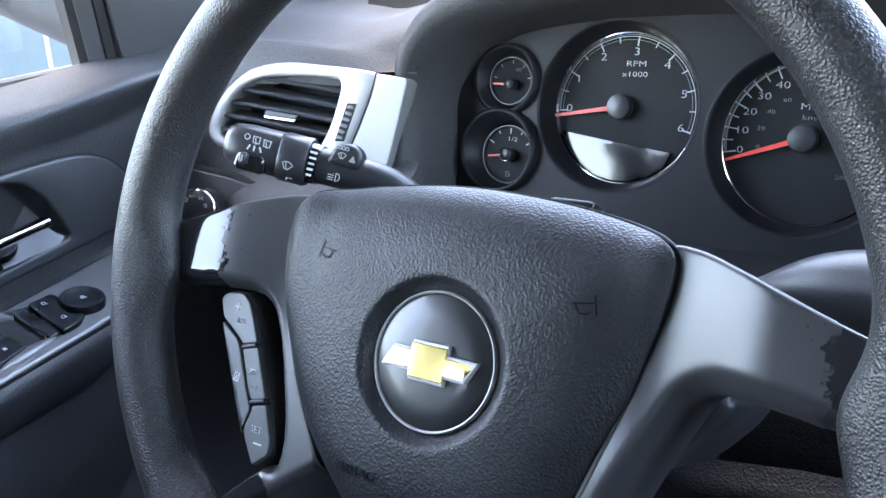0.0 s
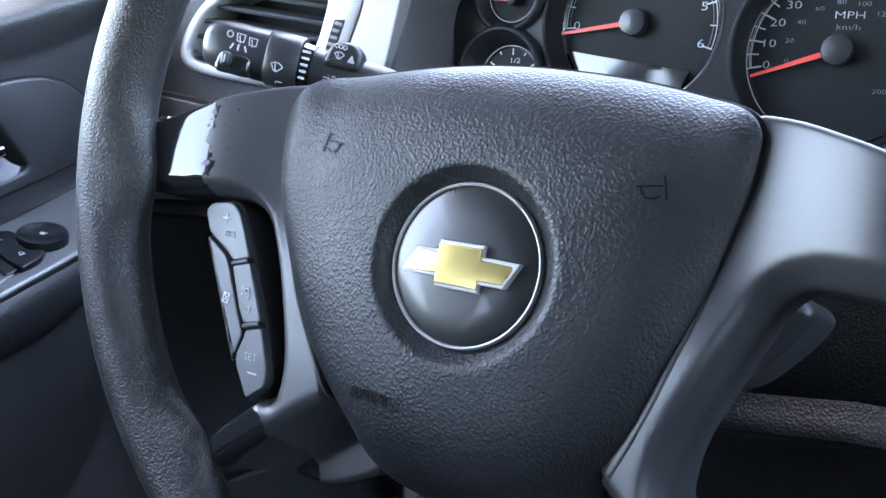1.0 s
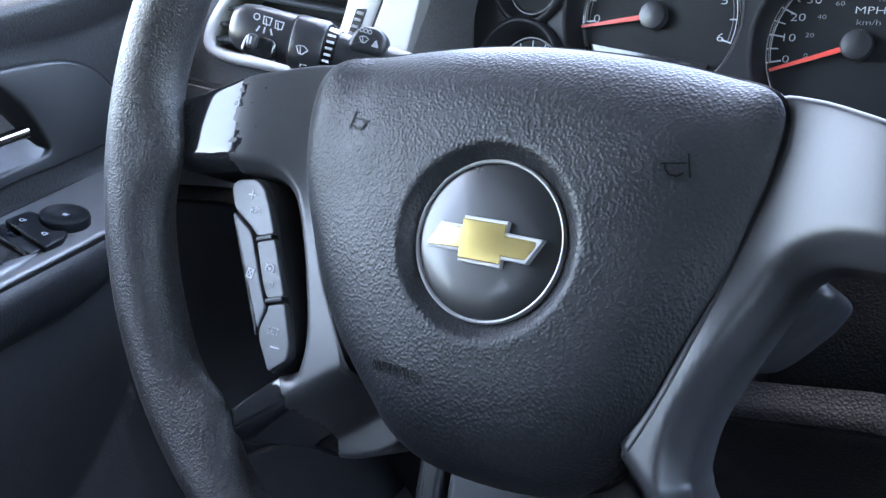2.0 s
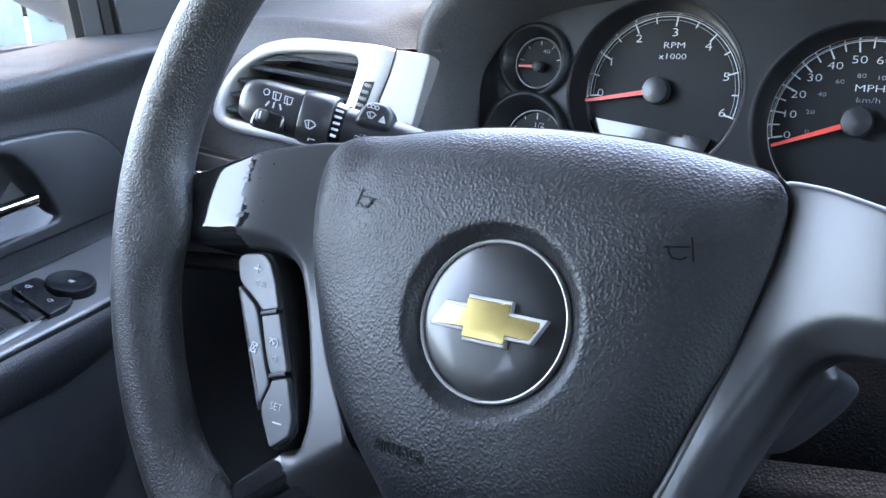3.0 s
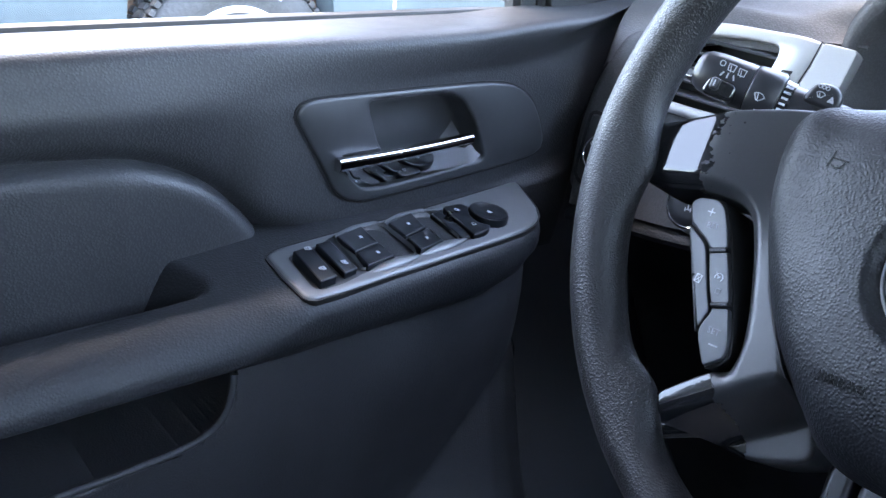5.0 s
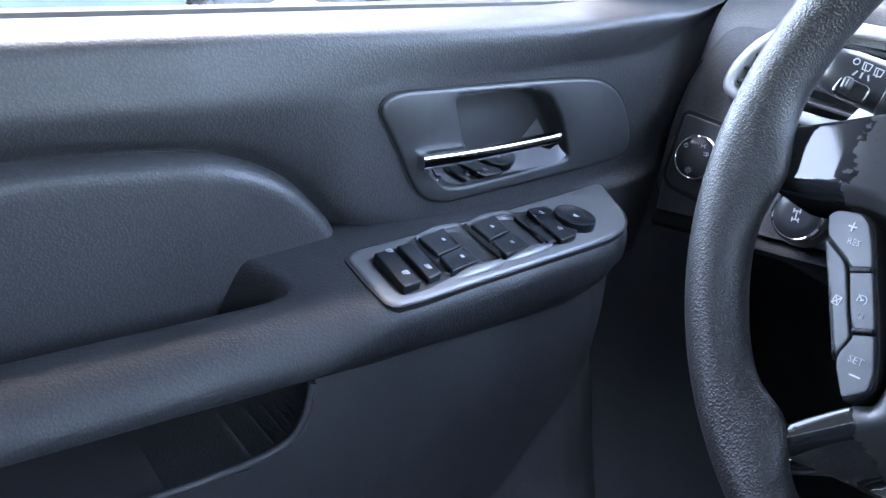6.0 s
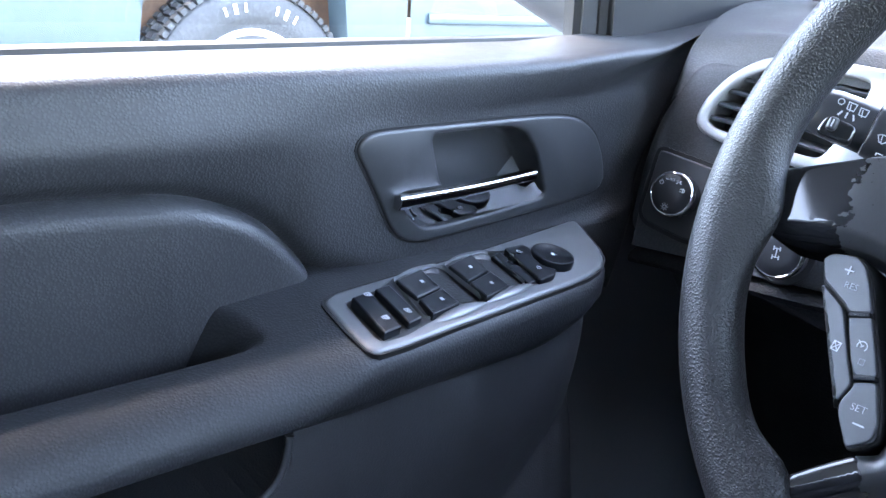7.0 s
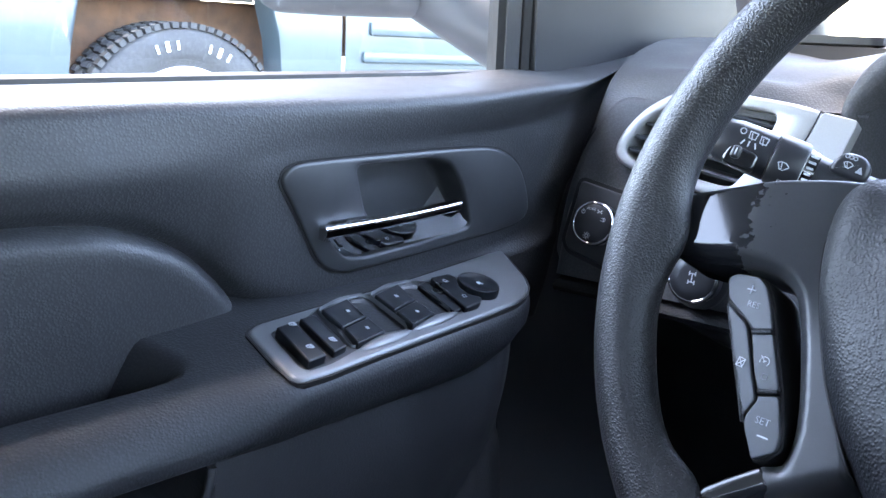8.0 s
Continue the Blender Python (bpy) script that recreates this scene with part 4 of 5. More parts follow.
tp = mmpts((6, 18.5), (32, 14.3), (27, -6), (21, -30), (13, -58), (-27, -62.3), (-17.6, -41), (-7.8, -20), (.4, 0))
bm = slab(resample(round_poly(tp, .003), 70), -.035, .0076, .0012, 4)
part("end_cap", bm, SILVER, vent, "silver end cap", smooth=50)
part("cap_seam", strokes([mmpts((5.2, 18.6), (-.2, 0), (-8.4, -20), (-18.3, -41), (-28, -61.5))], .0011), GROOVE, vent, m=at(0, 0, .0078), smooth=0)


def span(b, slope):
    xs = [p.x for p in vi if abs(p.y - (b + slope * (p.x + .085))) < .0035]
    return (min(xs), max(xs)) if len(xs) > 1 else None


for k in range(5):
    b = .0137 - .0122 * k
    s = span(b, -.165)
    if not s:
        continue
    bm = bmesh.new()
    x0, x1 = s[0] + .001, s[1] - .001
    sec = [(.0045, -.0012), (.0060, .0004), (.0045, .0020), (-.016, .0060), (-.017, .0040)]
    loft(bm, [[(x, b - .165 * (x + .085) + dy, -.002 + dz) for dz, dy in sec] for x in (x0, (x0 + x1) / 2, x1)], cap0=True, cap1=True)
    part("slat", bm, BUTTON, vent, smooth=30)
part("slat_knob", slab(round_poly(mmpts((-101, -14.5), (-70, -18), (-66, -13), (-72, -9.5), (-98, -9)), .003), -.006, .0015, .001), SMOOTH, vent)
part("knob_edge", slab(round_poly(mmpts((-100, -16.5), (-71, -20), (-70, -17.5), (-100, -14)), .001), -.004, .0024, .0006), CHROME, vent, "chrome edge")
slot = mmpts((-20.2, -4.5), (-11.5, -5), (-23, -35), (-31.5, -35))
part("wheel_slot", slab(round_poly(slot, .001), .0060, .0080, .0003), GROOVE, vent)
for k in range(6):
    f = k / 5
    part("thumb_wheel_rib", soft_box(-.0028, .0028, -.0012, .0012, .0, .0022, .0005, 1), PEWTER, vent, m=at((-16.5 - 10.5 * f) / 1000, (-8 - 24 * f) / 1000, .0078, -16))

# ---- light switch panel ----
lights = thing("light_switch_panel", D0 @ Matrix.Translation((0, 0, .0135)), "dark switch panel with a round chrome-ringed headlight knob", "switch panel")
PP = mmpts((-175, -54.5), (-128, -63), (-92, -72), (-93, -128), (-136, -131), (-174, -121.5), (-181, -112))
pp = resample(round_poly(PP, .008, 5), 90)
bm = bmesh.new()
loft(bm, [[(p.x, p.y, z) for p in r] for r, z in ((pp, -.03), (pp, .0014), (inset(pp, .0034), .0014))])
part("panel_joint", bm, GROOVE, lights)
part("panel", slab(inset(pp, .0032), -.024, .0026, .0015), PLASTIC, lights)


def knob(x, y, label, parent):
    k = part("knob", lathe([(.0172, .0), (.0172, .016), (.0168, .0185), (.0156, .0195), (.009, .0198), (0, .0198)], 56, at=(x, y)), SMOOTH, parent, label)
    part("chrome_ring", lathe([(.0172, .0115), (.0186, .0150), (.0187, .0172), (.0180, .0192), (.0168, .0200), (.0163, .0196)], 56, at=(x, y), caps=False), CHROME, k, "chrome ring")
    return k


k1 = knob(-.1475, -.0932, "round headlight knob", lights)
drive = thing("drive_selector", D0 @ Matrix.Translation((-.0445, -.1205, .0560)), "round black drive selector knob with a chrome ring", "switch")
part("base", lathe([(.0225, -.02), (.0225, .0), (.0215, .0012), (.0172, .0012)], 56), PLASTIC, drive, smooth=50)
k2 = knob(0, 0, "round drive selector knob", drive)


def kmark(k, bm, x, y):
    part("marking", bm, INK, k, m=at(x / 1000, y / 1000, .0199), smooth=0)


kmark(k1, strokes([arc(0, 0, .0016, 120, 420, 12), [(0, .0004), (0, .0021)]], .0005), -157.1, -84.9)
kmark(k1, letters("AUTO", .0029), -150.3, -81.9)
kmark(k1, strokes([arc(-.0020, 0, .0011, -90, 90, 6), arc(.0020, 0, .0011, 90, 270, 6), [(-.0006, 0), (.0006, 0)]], .0005), -142.5, -83.3)
kmark(k1, strokes([arc(0, 0, .0015, -90, 90, 6), [(0, .0015), (0, -.0015)], [(-.0022, .001), (-.0006, .001)], [(-.0022, -.001), (-.0006, -.001)]], .0005), -138.2, -89.3)
kmark(k1, strokes([arc(0, 0, .0013, 0, 360, 10)] + [[(.0020 * math.cos(a), .0020 * math.sin(a)), (.0029 * math.cos(a), .0029 * math.sin(a))] for a in (math.pi * i / 4 for i in range(8))], .0005), -150.4, -104.2)
kmark(k2, strokes([[(-.0020, .0031), (.0020, .0031)], [(0, .0031), (0, -.0031)], [(-.0020, -.0031), (.0020, -.0031)], [(-.0022, .0020), (-.0022, .0043)], [(.0022, .0020), (.0022, .0043)], [(-.0022, -.0020), (-.0022, -.0043)], [(.0022, -.0020), (.0022, -.0043)]], .0008), 0, 0)

# ---- demister grille on the dash top ----
dem = thing("demister_grille", frame_of((-.335, .44, 1.320), (1, .15, 0), (0, 1, 0)), "black demister grille with crossed ribs in the dash top", "air vent")
part("grille_frame", ring_plate(resample(round_poly([(-.075, -.022), (.075, -.022), (.068, .022), (-.068, .022)], .01), 60), resample(round_poly([(-.069, -.017), (.069, -.017), (.062, .017), (-.062, .017)], .008), 60), -.004, .003), SMOOTH, dem)
part("well", slab(round_poly([(-.069, -.017), (.069, -.017), (.062, .017), (-.062, .017)], .008), -.006, -.003, .0005), GROOVE, dem)
for k in range(6):
    bm = bmesh.new()
    x = -.055 + .022 * k
    bar(bm, (x - .011, -.014 if k % 2 else .014), (x + .011, .014 if k % 2 else -.014), .0022, -.003, .001)
    part("rib", bm, SMOOTH, dem, smooth=30)


# ---- driver's door ----
door = thing("door_1", Matrix.Identity(4), "dark grey driver's door with grained vinyl upper panel and armrest", "car door", kind="structure")
DOOR_Z = [(1.06, -.430), (1.08, -.424), (1.117, -.4190), (1.14, -.4163), (1.17, -.4128), (1.20, -.4095), (1.22, -.4074), (1.240, -.4066), (1.254, -.4068), (1.2615, -.4082), (1.2662, -.4122), (1.2687, -.4190), (1.2701, -.4300), (1.2717, -.4500), (1.2734, -.4760), (1.2745, -.4940), (1.2735, -.502)]
GAP = [(.55, .15), (.85, .160), (1.0, .178), (1.055, .210), (1.098, .225), (1.13, .2335), (1.18, .2440), (1.223, .2715), (1.26, .309), (1.290, .350), (1.305, .384), (1.316, .421)]
GAPX = [(1.06, -.440), (1.19, -.440), (1.223, -.445), (1.26, -.450), (1.29, -.455), (1.305, -.459), (1.316, -.463)]
TOPZ = [(-.85, 1.2745), (-.40, 1.2745), (-.10, 1.2745), (.02, 1.2745), (.08, 1.2745), (.14, 1.2747), (.19, 1.2780), (.225, 1.2805), (.27, 1.2810), (.32, 1.2885), (.37, 1.3010), (.421, 1.3150)]
CREASE = [(-.85, 1.160), (-.45, 1.191), (-.30, 1.1955), (-.245, 1.1955), (-.20, 1.1930), (-.174, 1.1868), (-.150, 1.1765), (-.131, 1.1640), (-.113, 1.1460), (-.100, 1.1310), (-.090, 1.1150), (-.081, 1.09), (-.066, 1.0), (.4, .9)]
CREASE = [(p.x, p.y) for p in curve_pts(CREASE, 8, False)]
TOPZ = [(p.x, p.y) for p in curve_pts(TOPZ, 8, False)]
DOOR_Z = [(p.x, p.y) for p in curve_pts(DOOR_Z[:-1], 6, False)]
CUP = resample(round_poly(mmpts((-41, 44.8), (-32, 45.2), (38, 45.2), (58, 40), (75, 22), (88, -1), (95, -16), (84, -17.5), (30, -21.5), (-20, -24), (-40, -22.5), (-52, -13), (-66, 2.5), (-62, 5.6), (-22, 5.2), (-28, 12)), .006, 5), 150)


BEZ = frame_of((-.4246, .03, 1.17), (-.128, 1, 0), (.12, .0154, 1))
BEZ_INV = BEZ.inverted()


def belt(y):
    """The window line falls a little towards the rear."""
    return .0235 * (min(y, .16) - .16) - .0024


def lift(z0):
    """The panel's upper rows climb towards the dash."""
    return .0405 * ease(1.15, 1.2745, z0)


CREASE_LINE = []
for (a, b), (c, d) in zip(CREASE, CREASE[1:]):
    if -.62 < a < -.086:
        steps = max(2, int(math.hypot(c - a, d - b) / .002))
        CREASE_LINE += [Vector((a + (c - a) * k / steps, b + (d - b) * k / steps)) for k in range(steps)]


def crease_distance(y, z):
    """Distance from the crease; positive on the insert below it."""
    d = min((Vector((y, z)) - c).length for c in CREASE_LINE) if y > -.55 else abs(table(CREASE, y) - z)
    return d if z < table(CREASE, y) and y < -.080 else -d


def door_x(y, z):
    x = table(DOOR_Z, z) - (.014 + .128 * (max(y, -.2) - .03)) * (1 - .80 * ease(1.215, 1.27, z))
    # towards the dash the panel meets its front edge
    z1 = z + lift(z)
    g = table(GAP, z1)
    x += (table(GAPX, z1) - x) * ease(g - .20, g + .015, y)
    # flat seat round the handle bezel
    q = BEZ_INV @ Vector((x, y, z))
    e = (abs(q.x - .033) / .144) ** 4 + (abs(q.y - .008) / .045) ** 4
    k = 1 - ease(1.1, 3.0, e)
    x += (-.4246 - .128 * (y - .03) + .12 * (z - 1.17) - .0022 - x) * k
    # the panel sweeps in to a groove, below which the insert swells out again like a cushion
    d = crease_distance(y, z)
    dip = -.013 * math.exp(d / .026) if d < 0 else -.013 + .015 * (1 - math.exp(-d / .0034))
    return x + (dip - .004 * math.exp(-(d / .006) ** 2)) * ease(1.2, 3.0, e)


def build_upper_panel():
    bm = bmesh.new()
    low = [1 - (1 - k / 30) ** 1.7 for k in range(30)]
    high = [(k / 64) ** 1.35 for k in range(54)] + [1 - (1 - (53 / 64) ** 1.35) * (1 - k / 14) ** 1.6 for k in range(1, 15)]
    rows = []
    n = 300
    for k in range(len(low) + len(high)):
        row = []
        z0 = 1.2
        for i in range(n + 1):
            f = (i / n) ** .62
            for rep in range(8):
                g = table(GAP, z0 + lift(z0))
                y = -.85 + (g + .85) * f
                zc = max(table(CREASE, y), 1.10)
                z0 = 1.06 + (zc - 1.06) * low[k] if k < len(low) else zc + (1.2745 - zc) * high[k - len(low)]
            climb = (table(TOPZ, y + .421 - g) - 1.2745) / .0405
            z = z0 + lift(z0) * min(max(climb, 0.0), 1.0)
            x = door_x(y, z0)
            z += belt(y) * ease(1.2, 1.2745, z0) + .0034 * ease(.02, -.22, y) * ease(1.245, 1.262, z0) * ease(1.2745, 1.266, z0)
            row.append((x, y, z))
        rows.append(row)
    rows.append([(x - .004, y, z + .0002) for x, y, z in rows[-1]])
    rows.append([(x - .012, y, z - .002) for x, y, z in rows[-1]])
    # the front edge turns back in a small roll
    for row in rows:
        x, y, z = row[-1]
        for dx, dy in ((-.0012, .0035), (-.004, .0075), (-.009, .0105), (-.016, .012), (-.04, .0125)):
            row.append((x + dx, y + dy, z - abs(dx) * .05))
    loft(bm, rows, closed=False)
    # the finger cup of the handle goes through the panel
    hole = inset(CUP, -.004)
    cut = []
    for f in bm.faces:
        q = BEZ_INV @ f.calc_center_median()
        if abs(q.z) < .03 and in_poly((q.x, q.y), hole):
            cut.append(f)
    bmesh.ops.delete(bm, geom=cut, context="FACES")
    return part("upper_panel", bm, DOORVINYL, door, "grained dark vinyl with a sunken insert", smooth=80)


build_upper_panel()


# armrest
def arm_z(x, y):
    rise = -.042 if y > -.1136 else .035
    return 1.1195 + rise * (y + .1136) - .2465 * (x + .384)


ARM_X = [(-.85, -.318), (-.30, -.320), (-.12, -.3225), (-.086, -.326), (.014, -.343), (.079, -.356), (.108, -.363), (.129, -.372), (.145, -.384), (.156, -.401), (.172, -.43)]
ARM_L = [(-.85, 1.052), (-.30, 1.066), (-.16, 1.0690), (-.085, 1.0700), (-.034, 1.0675), (.057, 1.063), (.11, 1.070), (.172, 1.09)]


def build_armrest():
    bm = bmesh.new()
    ys = [-.85 + .02 * i for i in range(25)] + [-.35 + .004 * i for i in range(129)] + [.165, .168, .170, .172]
    rings = []
    for y in ys:
        xi, zl = table(ARM_X, y), table(ARM_L, y)
        r = .012 + .014 * ease(-.10, -.16, y)
        xs = [-.475 + (xi - r + .475) * k / 40 for k in range(41)]
        ring = []
        for x in xs:
            da, db = x + .362, (y + .152 - .55 * (x + .364)) * .8
            dist = math.log(math.exp(da / .010) + math.exp(db / .010)) * .010
            ring.append((x, y, arm_z(x, y) - .05 * ease(.004, -.022, dist)))
        zt = arm_z(xi - r, y)
        zc = zt - r
        for a in (75, 55, 35, 15, 0):
            ring.append((xi - r + r * math.cos(radians(a)), y, zc + r * math.sin(radians(a)) - .28 * r * math.cos(radians(a)) * .5))
        ring.append((xi - .001, y, (zc + zl) / 2))
        ring.append((xi - .006, y, zl + .006))
        ring.append((xi - .010, y, zl + .001))
        ring.append((xi - .016, y, zl - .001))
        ring.append((xi - .05, y, zl - .002))
        rings.append(ring)
    loft(bm, rings, closed=False)
    bm.faces.new([v for v in bm.verts[:]][-len(rings[0]):])
    return part("armrest", bm, DOORSOFT, door, "dark vinyl armrest with a pull cup", smooth=60)


build_armrest()

POCKET = [(-.85, 1.000), (-.30, 1.0165), (-.228, 1.0200), (-.195, 1.0240), (-.180, 1.0285), (-.171, 1.0345), (-.165, 1.044), (-.1615, 1.056), (-.159, 1.075), (-.157, 1.12)]
POCKET = [(p.x, p.y) for p in curve_pts(POCKET[1:], 6, False)]


def build_lower():
    bm = bmesh.new()
    rows = []
    n = 280
    for k in range(101):
        f = k / 100
        row = []
        for i in range(n + 1):
            g = i / n
            y = table([(0, -.85), (.2, -.25), (.7, -.13), (1, table(GAP, 1.0))], g)
            zt = table(ARM_L, y) + .002
            z = zt + (.50 - zt) * f ** 1.4
            y2 = min(y, table(GAP, z))
            x = table(ARM_X, y) - .013 - .055 * ease(1.06, .80, z) - .006 * ease(.03, .14, y)
            lean = (table(POCKET, y + .002) - table(POCKET, y - .002)) / .004
            d = (z - table(POCKET, y)) / math.sqrt(1 + lean * lean)
            k2 = ease(-.002, .005, d) * ease(-.153, -.157, y)
            x += (-.465 - x) * k2
            # the front corner turns away from the cabin along a slanting crease
            side = (y - .135) - (z - .980) * 1.03
            x += .45 * max(0.0, side) * ease(1.0, .96, z)
            row.append(bm.verts.new((x, y2, z)))
        rows.append(row)
    for a, b in zip(rows, rows[1:]):
        for i in range(n):
            bm.faces.new((a[i], a[i + 1], b[i + 1], b[i]))
    return part("lower_panel", bm, DOORLOWER, door, "dark lower door panel with a map pocket", smooth=60)


build_lower()
bm = bmesh.new()
lip = [(p[0], p[1]) for p in POCKET if p[1] < 1.068 and p[0] > -.60]
tube(bm, [(table(ARM_X, y) - .0135 - .055 * ease(1.06, .80, z), y, z) for y, z in lip], .0028, 10)
part("pocket_lip", bm, DOORLOWER, door, "rounded lip of the map pocket", smooth=70)
# window seal and outer skin
bm = bmesh.new()
loft(bm, [[(x, y, z + belt(y)) for x, z in ((-.503, 1.2725), (-.5035, 1.2775), (-.507, 1.2795), (-.512, 1.279), (-.513, 1.26))] for y in (-.85, -.4, 0, .16, .215)], closed=False, cap1=True)
part("window_seal", bm, SEAL, door, "black rubber window seal", smooth=50)
bm = bmesh.new()
loft(bm, [[(x, y, z + belt(y)) for x, z in ((-.520, 1.262), (-.523, 1.276), (-.530, 1.278), (-.556, 1.262), (-.60, 1.15), (-.62, .9), (-.60, .6))] for y in (-.85, -.4, 0, .25, .6)], closed=False, cap1=True)
part("outer_skin", bm, mat("white_body_paint", (0.62, 0.62, 0.63), 0.25, 0.2, mottle=0.05, coat=0.6), door, "pale painted outer door skin", smooth=50)
bm = bmesh.new()
loft(bm, [[(-.516, y, z) for y in (-.93, .215)] for z in (1.255, 1.275)] + [[(-.516 + .06 * f, y - .0 * f, 1.275 + .40 * f) for y in (-.93, .215 - .10 * f)] for f in (.25, .5, .75, 1, 1.15)], closed=False)
pane = part("window_pane", bm, GLASS, door, "clear side window glass")
pane.visible_shadow = False
part("glass_run_tab", soft_box(-.529, -.515, .221, .232, 1.272, 1.281, .003), PLASTIC, door, "small grey tab at the window's front corner")

# ---- mirror sail, window channel and pillar ----
for y0, y1, x0, mt, text in ((.216, .222, -.514, SEAL, "black glass channel"), (.222, .236, -.508, PLASTIC, "grey window channel"), (.237, .243, -.502, SEAL, "black rubber seal of the door frame")):
    bm = bmesh.new()
    loft(bm, [[(x0 - .012 + .14 * (z - 1.27), y0 - .16 * (z - 1.27), z), (x0 + .14 * (z - 1.27), y0 - .16 * (z - 1.27), z), (x0 + .004 + .14 * (z - 1.27), y1 - .16 * (z - 1.27), z), (x0 - .012 + .14 * (z - 1.27), y1 - .16 * (z - 1.27), z)] for z in (1.265, 1.45, 1.70)], cap0=True, cap1=True)
    part("window_channel", bm, mt, door, text, smooth=30)
bm = bmesh.new()
loft(bm, [[(-.512, .244, 1.27), (-.495, .249, 1.27), (-.462, .40, 1.285), (-.462, .56, 1.29), (-.50, .56, 1.29)],
          [(-.500, .226, 1.36), (-.482, .231, 1.36), (-.455, .34, 1.37), (-.455, .50, 1.375), (-.495, .50, 1.375)],
          [(-.480, .190, 1.52), (-.455, .194, 1.52), (-.425, .25, 1.53), (-.425, .33, 1.53), (-.47, .33, 1.53)],
          [(-.450, .130, 1.70), (-.425, .132, 1.70), (-.39, .14, 1.70), (-.39, .16, 1.70), (-.44, .16, 1.70)]], cap0=True, cap1=True)
part("mirror_sail", bm, PLASTIC, door, "grey sail trim at the mirror", smooth=40)

# side mirror outside the window
mirror = thing("side_mirror", Matrix.Identity(4), "grey plastic side mirror outside the window", "mirror")
bm = bmesh.new()
tube(bm, curve_pts([(-.52, .33, 1.275), (-.57, .30, 1.300), (-.63, .265, 1.338), (-.70, .24, 1.375)], 6, False), .046, 20, squash=.8)
part("arm", bm, BUTTON, mirror, smooth=70)
bm = soft_box(-.90, -.625, .17, .30, 1.322, 1.56, .03, 4)
part("housing", bm, BUTTON, mirror, smooth=60)

# ---- handle bezel and chrome handle ----
handle = thing("door_handle", BEZ, "chrome inside door handle in a dark oval bezel", "door handle")
BO = curve_pts(mmpts((-104.8, 38), (-103.5, 45), (-97, 49.5), (-84, 51), (-49, 51.2), (5, 51.3), (61, 51), (102, 49.3), (125, 44.7), (146, 34), (161, 18), (172, -2), (174, -13), (168, -20), (152, -24), (118, -27), (62, -30), (12, -32.5), (-23, -34), (-40, -33.8), (-54, -30.2), (-64, -24), (-72.5, -14), (-85.4, 7.7), (-97, 25.7)), 5)
bo, cu = resample(BO, 150), resample(CUP, 150)
bm = bmesh.new()
loft(bm, [[(p.x, p.y, z) for p in ring] for ring, z in ((inset(bo, -.0016), -.008), (inset(bo, -.0016), -.0016), (inset(bo, -.0002), -.0016), (inset(bo, -.0002), -.004))])
part("bezel_joint", bm, GROOVE, handle)
bm = bmesh.new()
outer = loft(bm, [[(p.x, p.y, z) for p in ring] for ring, z in ((bo, -.006), (bo, -.0016), (inset(bo, .0008), .0000), (inset(bo, .0025), .0008))])[-1]
inner = loft(bm, [[(p.x, p.y, z) for p in ring] for ring, z in ((inset(cu, -.0030), .0008), (inset(cu, -.0015), .0002), (inset(cu, -.0005), -.0015), (cu, -.004), (inset(cu, .0012), -.012), (inset(cu, .0030), -.018), (inset(cu, .0055), -.023))])[0]
edges = [bm.edges.get((r[k - 1], r[k])) for r in (outer, inner) for k in range(len(r))]
bmesh.ops.triangle_fill(bm, edges=edges, use_beauty=True)
fill_outline(bm, [(p.x, p.y, -.023) for p in inset(cu, .0055)], lambda x, y: -.023, .003)
bmesh.ops.remove_doubles(bm, verts=bm.verts[:], dist=2e-5)
part("bezel", bm, PLASTIC, handle, "dark oval bezel with a finger cup", smooth=65)
bm = bmesh.new()
n = 24
rings = []
for i in range(n + 1):
    f = i / n
    x = -.0705 + .140 * f
    yc = .0015 + .0045 * f - .0012 * math.sin(math.pi * f)
    h = .0052 - .0014 * f
    ring = []
    for a in range(28):
        t = 2 * math.pi * a / 28
        sn, cs = math.sin(t), math.cos(t)
        ring.append((x, yc + h * math.copysign(abs(sn) ** .55, sn), .004 + .005 * math.copysign(abs(cs) ** .55, cs)))
    rings.append(ring)
loft(bm, rings, cap0=True, cap1=True)
part("lever", bm, CHROME, handle, "chrome lever", smooth=70)
bm = bmesh.new()
rows = []
for j in range(8):
    g = j / 7
    row = []
    for i in range(25):
        f = i / 24
        x = -.0695 + .150 * f
        yt = -.001 + .004 * f - .012 * ease(.90, 1, f)
        yb = -.0225 + .0055 * f + .018 * ease(.16, 0, f)
        y = yt + (yb - yt) * g
        row.append((x, y, .0048 - .0040 * g + .045 * (x - .005) * (1 - .5 * g)))
    rows.append(row)
loft(bm, rows, closed=False)
part("lever_back", bm, CHROME, handle, "polished underside of the lever", smooth=80)

# ---- window switch panel on the armrest ----
SWP = frame_of((-.384, -.1136, 1.120), (-.17, 1, 0), (-1, -.17, .25))     # x forward, y outwards
panel = thing("window_switch_panel", SWP @ Matrix.Translation((0, 0, -.0022)), "satin grey switch plate with black window and mirror switches", "switch panel")


def P(*pts):
    return [(a / 1000, b / 1000) for a, b in pts]


